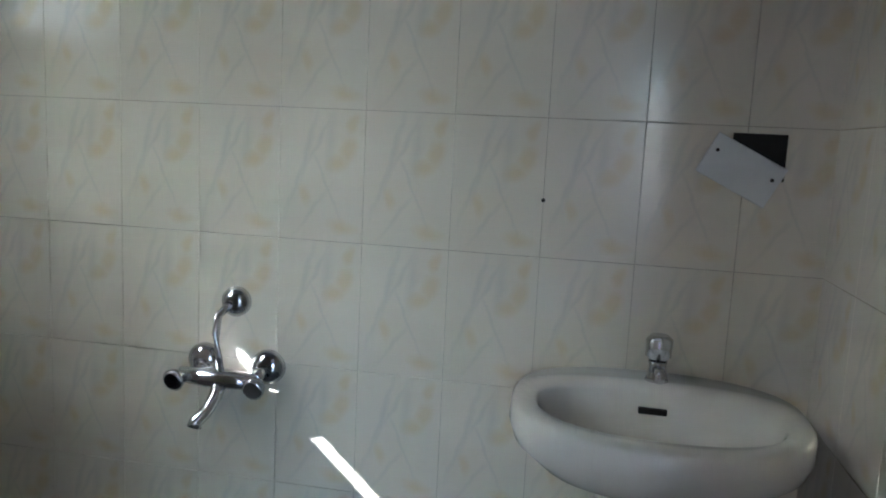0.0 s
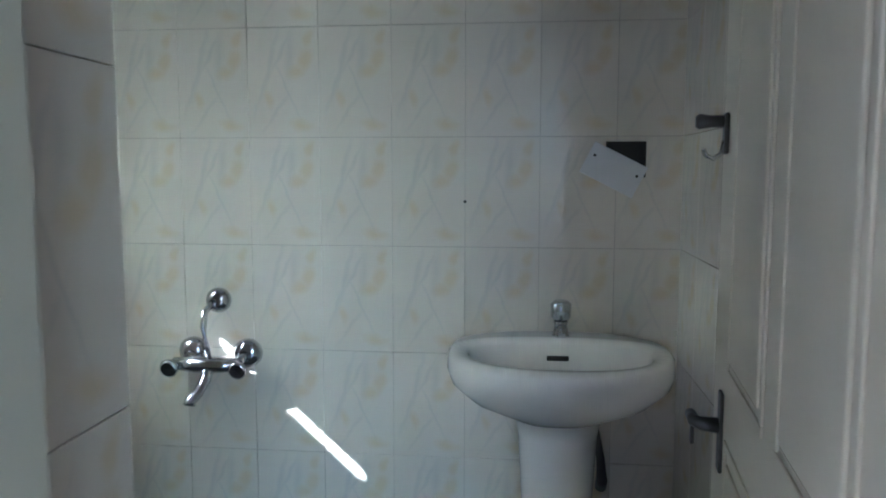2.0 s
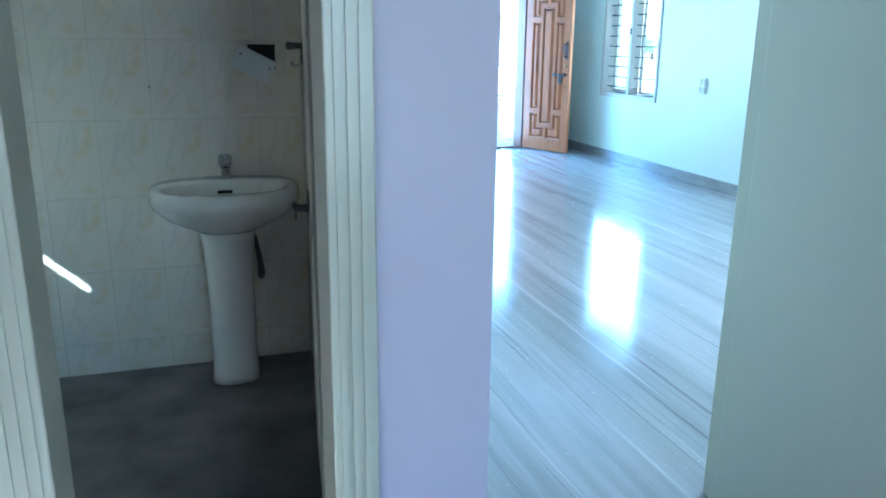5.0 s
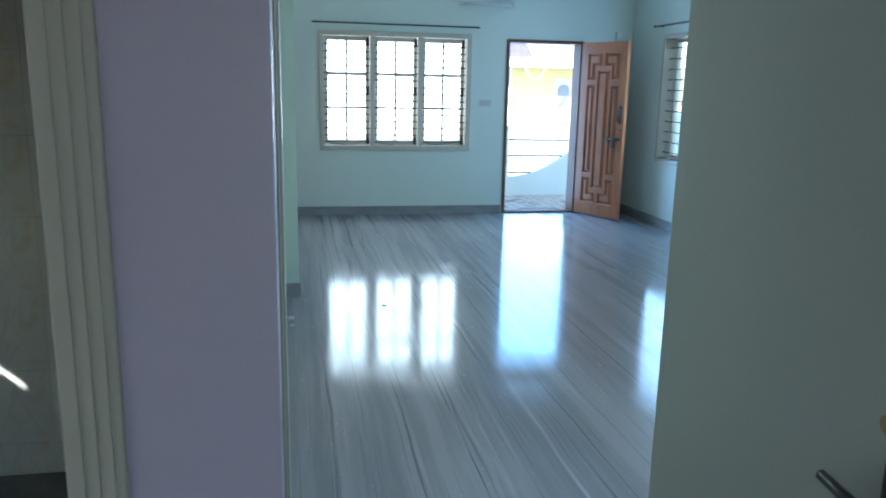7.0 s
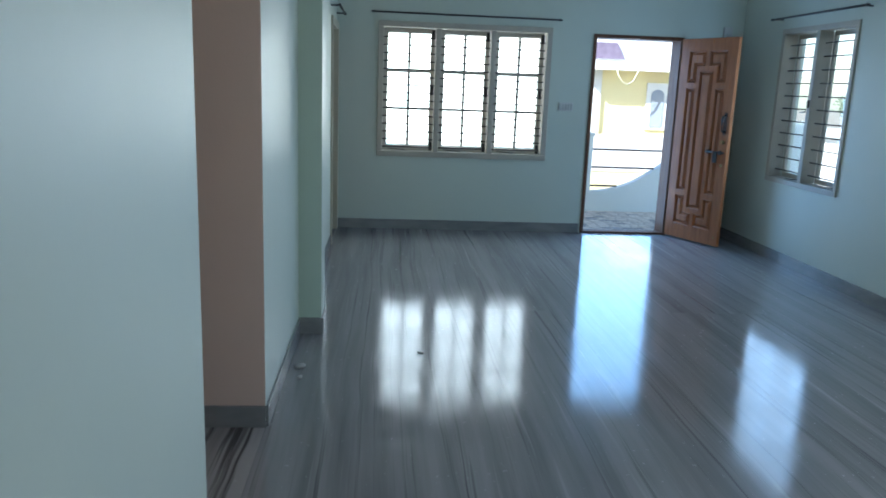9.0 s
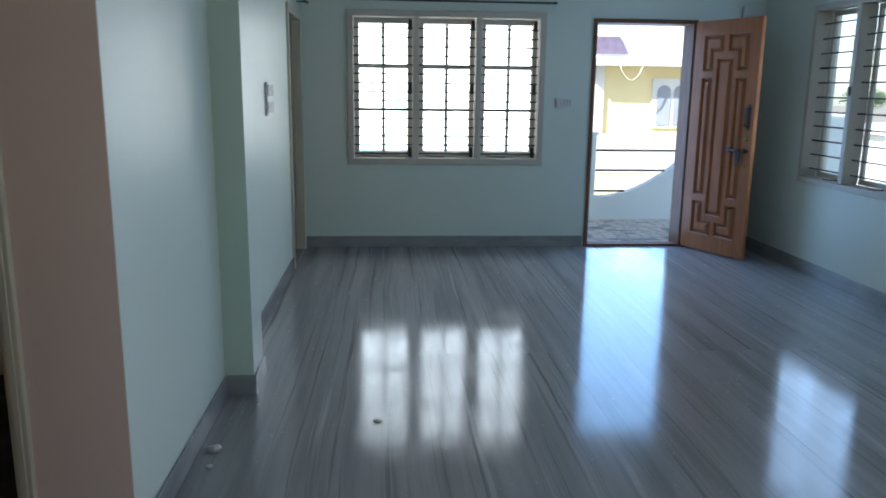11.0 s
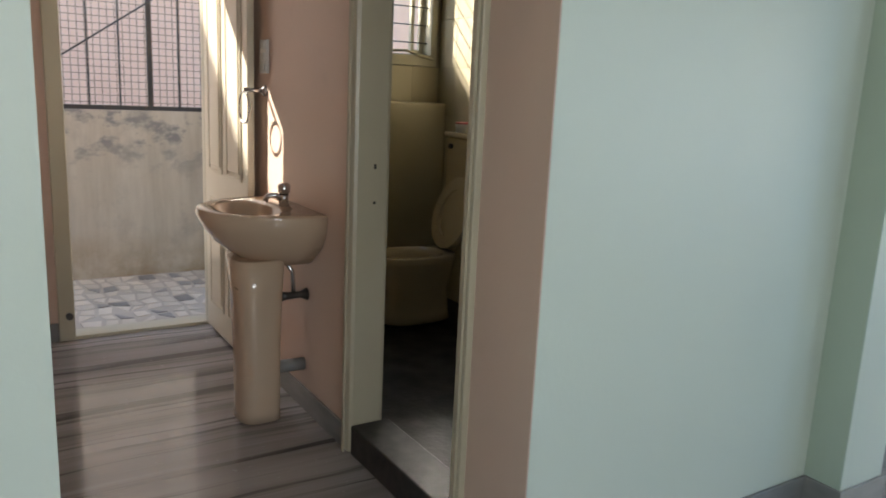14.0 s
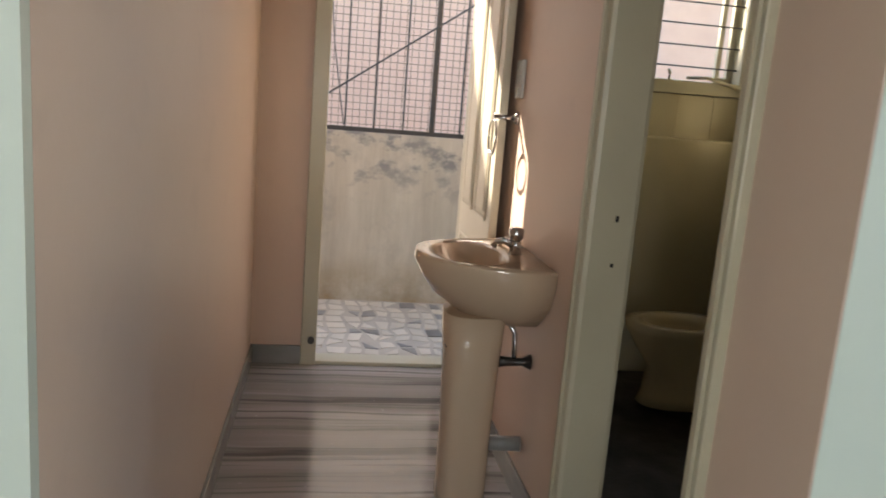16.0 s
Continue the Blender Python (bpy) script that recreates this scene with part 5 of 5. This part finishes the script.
for z, x1 in ((0.305, 3.52), (0.545, 3.99), (0.775, 4.26)):
    part("rail", rod((3.14, 0, z), (x1, 0, z), 0.013, 8), M_IRON, vr)

# ---- outside ----
GZ = -3.3
solid("ground", boxes((-300, 300, -300, 300, GZ - 0.3, GZ)), M_GROUND, "dusty earth ground below the house", "ground", "structure")


def arched_window(parent, x, y, z, w, h):
    f = part("window", boxes((x - w / 2 - 0.07, x + w / 2 + 0.07, y - 0.06, y, z - 0.07, z + h + 0.12)), M_WHITE, parent)
    for s in (-1, 1):
        c = x + s * w / 4
        pts = [(c - w / 5, z), (c + w / 5, z), (c + w / 5, z + h * 0.8)] + [(c + w / 5 * math.cos(radians(a)), z + h * 0.8 + w / 5 * math.sin(radians(a))) for a in range(15, 180, 15)] + [(c - w / 5, z + h * 0.8)]
        part("pane", prism(bmesh.new(), pts, 0.03, 1, y - 0.09), M_GREYBLUE, f)


yh = thing("house", "yellow painted house across the street with white trim", "house", pose(0, 0, 0))
part("wall", boxes((5.35, 10.4, 15.2, 24, GZ, 2.0)), M_YELLOW, yh)
part("balcony_wall", boxes((5.0, 10.5, 13.9, 14.1, -0.28, 0.54)), M_WHITE, yh)
part("balcony_floor", boxes((5.0, 10.5, 13.92, 15.2, -0.75, -0.28)), M_YELLOW, yh)
part("roof_slab", boxes((5.0, 10.7, 14.6, 24, 2.0, 2.16)), M_WHITE, yh)
part("roof_parapet", boxes((5.1, 10.6, 14.9, 15.1, 2.16, 2.72)), M_WHITE, yh)
part("corner_pilaster", boxes((5.25, 5.62, 15.1, 15.2, -0.3, 2.0)), M_WHITE, yh)
part("roof_tiles", prism(bmesh.new(), [(5.35, 2.25), (6.05, 2.25), (5.85, 2.62), (5.35, 2.62)], 0.06, 1, 14.83), M_ROOF, yh)
arched_window(yh, 7.22, 15.2, 0.70, 0.78, 0.92)
arched_window(yh, 9.2, 15.2, 0.70, 0.78, 0.92)
cb2 = solid("cable", tube(bmesh.new(), [(5.80, 14.6, 2.02), (5.87, 14.6, 1.86), (5.98, 14.6, 1.72), (6.10, 14.6, 1.68), (6.22, 14.6, 1.76), (6.34, 14.6, 2.02)], 0.014, 8), M_CABLE, "pale looped cable hanging under the eaves", "cable")
wh = thing("house", "white and teal house seen through the bars", "house", pose(0, 0, 0))
part("wall", boxes((-12, 1.6, 22, 32, GZ, 1.9)), M_WHITE, wh)
part("band", boxes((-12, 2.7, 21.9, 22, -0.62, -0.24)), M_TEAL, wh)
part("side", boxes((0.92, 1.60, 21.86, 21.99, 0.70, 1.85)), M_TEAL, wh)
part("roof", boxes((-12.3, 2.0, 21.5, 32, 1.9, 2.15)), M_WHITE, wh)
wh2 = thing("house", "white house with a barred window across the street", "house", pose(0, 0, 0))
part("wall", boxes((1.78, 4.9, 17, 26, GZ, 3.2)), M_WHITE, wh2)
wn2 = part("window", boxes((3.92, 4.42, 16.95, 17.0, 1.06, 1.78)), M_GREYBLUE, wh2)
for k in range(4):
    part("bar", boxes((3.90, 4.44, 16.92, 16.95, 1.10 + k * 0.18, 1.135 + k * 0.18)), M_WHITE, wn2)
part("door", boxes((1.84, 2.36, 16.95, 17.0, 0.55, 1.76)), M_LILAC, wh2)
eh = thing("house", "long pale house beyond the side window", "house", pose(0, 0, 0))
part("wall", boxes((24, 34, -10, 40, GZ, -0.4)), M_WHITE, eh)
part("roof", boxes((23.6, 34.4, -10.4, 40.4, -0.4, -0.15)), M_WHITE, eh)
ph = thing("house", "pink washed neighbour house behind the utility balcony", "house", pose(0, 0, 0))
part("wall", boxes((-14, -9.5, -30, 20, GZ, 7.75)), M_PINK, ph)
part("coping", boxes((-14.05, -9.49, -30, 20, 7.75, 7.85)), M_WHITE, ph)


def tree(x, y, h, seed, label):
    rnd = random.Random(seed)
    t = thing("tree", label, "tree", pose(x, y, GZ), group="trees")
    trunk = bmesh.new()
    tube(trunk, [(0, 0, 0), (0.1, 0, h * 0.3), (0.0, 0.1, h * 0.6)], [0.22, 0.17, 0.10], 8)
    tips = []
    for k in range(7):
        a = k * 2 * math.pi / 7 + rnd.random()
        q = Vector((math.cos(a) * h * 0.22, math.sin(a) * h * 0.22, h * (0.62 + 0.25 * rnd.random())))
        tube(trunk, [(0.05, 0.05, h * (0.35 + 0.03 * k)), q * 0.6 + Vector((0, 0, h * 0.22)), q], [0.08, 0.05, 0.02], 6)
        tips.append(q)
    part("trunk", trunk, M_BARK, t)
    vs, fs = [], []
    for _ in range(2600):
        c = rnd.choice(tips) + Vector((rnd.gauss(0, h * 0.10), rnd.gauss(0, h * 0.10), rnd.gauss(0, h * 0.08)))
        u = Vector((rnd.uniform(-1, 1), rnd.uniform(-1, 1), rnd.uniform(-1, 1))).normalized() * 0.16
        v = u.orthogonal().normalized() * 0.07
        i = len(vs)
        vs += [c - u, c + v, c + u, c - v]
        fs.append((i, i + 1, i + 2, i + 3))
    me = bpy.data.meshes.new("crown")
    me.from_pydata([tuple(p) for p in vs], [], fs)
    me.materials.append(M_LEAF)
    c = new("crown", me)
    c.parent = t
    tagged(c, kind="stuff")


tree(60, 90.5, 5.7, 3, "small leafy green tree far beyond the side window")


# ---- pieces of floors and walls ----
def slab_floor(name, label, x0, x1, y0, y1, w, ln, stagger=0.4, stone=M_MARBLE):
    ob = thing(name, label, "floor", pose(0, 0, 0), kind="structure")
    part("bed", boxes((x0, x1, y0, y1, -0.12, -0.004)), M_GROUT, ob)
    shared = {}
    i, x = 0, x0
    while x < x1 - 1e-4:
        xe = min(x + w, x1)
        y = y0 - (stagger * ln if i % 2 else 0)
        while y < y1 - 1e-4:
            a, b = max(y, y0), min(y + ln, y1)
            if b - a > 0.01:
                key = (round(xe - x, 3), round(b - a, 3))
                if key not in shared:
                    bm = boxes((-(xe - x) / 2 + 0.0004, (xe - x) / 2 - 0.0004, -(b - a) / 2 + 0.0004, (b - a) / 2 - 0.0004, -0.004, 0.0))
                    me = bpy.data.meshes.new("slab")
                    bmesh.ops.recalc_face_normals(bm, faces=bm.faces)
                    bm.to_mesh(me)
                    bm.free()
                    me.materials.append(stone)
                    shared[key] = me
                s = new("slab", shared[key])
                s.parent = ob
                s.location = ((x + xe) / 2, (a + b) / 2, 0)
            y += ln
        x, i = xe, i + 1
    return ob


slab_floor("floor_hall", "polished grey streaked marble hall floor", 0.0, 4.2, -2.9, 4.99, 0.84, 7.9)
slab_floor("floor_passage", "polished grey streaked marble passage floor", -2.98, 0.0, -1.14, 0.0, 0.60, 1.14, 0.0, M_MARBLEP)
slab_floor("floor_bedroom", "polished grey streaked marble bedroom floor", -2.6, 2.4, -6.6, -2.9, 0.83, 3.8)
slab_floor("floor_side_room", "polished grey streaked marble side room floor", -1.6, 0.0, 1.75, 4.92, 0.8, 1.6)


def chip_paving(floor, x0, x1, y0, y1, top, near, seed):
    """Broken marble chips bedded in cement; chips inside near (x0, x1, y0, y1) are pieces of their own."""
    rnd = random.Random(seed)
    nx, ny = round((x1 - x0) / 0.125), round((y1 - y0) / 0.10)
    grid = {(i, j): Vector((x0 + (x1 - x0) * i / nx + rnd.uniform(-0.034, 0.034), y0 + (y1 - y0) * j / ny + rnd.uniform(-0.028, 0.028))) for i in range(nx + 1) for j in range(ny + 1)}
    rest = {True: bmesh.new(), False: bmesh.new()}
    for i in range(nx):
        for j in range(ny):
            q = [grid[i, j], grid[i + 1, j], grid[i + 1, j + 1], grid[i, j + 1]]
            c = sum(q, Vector((0, 0))) / 4
            if rnd.random() < 0.3:
                q.pop(rnd.randrange(4))
            dark = rnd.random() < 0.2
            k = rnd.uniform(0.70, 0.86)
            pts = [(c.x + (p.x - c.x) * k, c.y + (p.y - c.y) * k) for p in q]
            if near[0] < c.x < near[1] and near[2] < c.y < near[3]:
                bm = prism(bmesh.new(), [(u - c.x, v - c.y) for u, v in pts], 0.005, 2, -0.0015)
                ch = part("marble_chip", bm, M_CHIPD if dark else M_CHIP, floor)
                ch.location = (c.x, c.y, top)
            else:
                prism(rest[dark], pts, 0.005, 2, top - 0.0015)
    for dark, bm in rest.items():
        tagged(part("marble_chips", bm, M_CHIPD if dark else M_CHIP, floor), kind="stuff")


def tile_mesh(w, h, material, name="tile"):
    bm = boxes((-w / 2 + 0.0007, w / 2 - 0.0007, 0, 0.008, -h / 2 + 0.0007, h / 2 - 0.0007, 0.001))
    bmesh.ops.recalc_face_normals(bm, faces=bm.faces)
    me = bpy.data.meshes.new(name)
    bm.to_mesh(me)
    bm.free()
    me.materials.append(material)
    return me


def tiled(parent, material, turn, place, u_lines, z_lines, holes=()):
    """Tiles between the joint lines; place(u, z) gives a tile's centre, turn its heading in degrees."""
    shared = {}
    for ua, ub in zip(u_lines, u_lines[1:]):
        for za, zb in zip(z_lines, z_lines[1:]):
            if any(ua < h[1] - 0.01 and ub > h[0] + 0.01 and za < h[3] - 0.01 and zb > h[2] + 0.01 for h in holes):
                continue
            key = (round(ub - ua, 3), round(zb - za, 3))
            if key not in shared:
                shared[key] = tile_mesh(*key, material)
            s = new("tile", shared[key])
            s.parent = parent
            s.matrix_world = pose(*place((ua + ub) / 2, (za + zb) / 2), 0, 0, turn)


def lines(first, step, lo, hi):
    k = math.ceil((lo - first) / step - 1e-6)
    out = [lo]
    while first + k * step < hi - 0.01:
        if first + k * step > lo + 0.01:
            out.append(first + k * step)
        k += 1
    return out + [hi]


walls = {o.name: o for o in scene.objects}
chip_paving(walls["floor_utility"], -4.28, -3.12, -3.1, 2.9, -0.01, (-4.28, -3.12, -1.35, 0.35), 4)
chip_paving(walls["floor_veranda"], 0.6, 6.1, 5.08, 6.44, -0.02, (2.5, 4.4, 5.08, 6.44), 8)
ZB = lines(0.135, 0.301, 0.0, 2.55)
tiled(walls["wall_bath_north"], M_TILE, 0, lambda u, z: (u, -1.200, z), lines(-0.622, 0.2025, -2.42, -0.036), ZB)
tiled(walls["wall_bath_east"], M_TILE, -90, lambda u, z: (-0.044, u, z), lines(-1.2, 0.2025, -2.9, -1.2), ZB)
tiled(walls["wall_bath_west"], M_TILE, 90, lambda u, z: (-2.412, u, z), lines(-1.2, 0.2025, -2.9, -1.2), ZB, [(-2.36, -1.80, 1.56, 2.28)])
tiled(walls["wall_bath_south"], M_TILE, 90, lambda u, z: (-0.810, u, z), [-2.862, -2.647], ZB[:-2])
tiled(walls["wall_toilet_north"], M_WCTILE, 0, lambda u, z: (u, 1.470, z), lines(-2.93, 0.2, -2.93, -0.12), lines(0.05, 0.3, 0.05, 2.6))
tiled(walls["wall_toilet_west"], M_WCTILE, 90, lambda u, z: (-2.930, u, z), lines(1.47, 0.2, 0.12, 1.47), lines(0.05, 0.3, 0.05, 2.6), [(0.84, 1.42, 1.60, 2.62)])
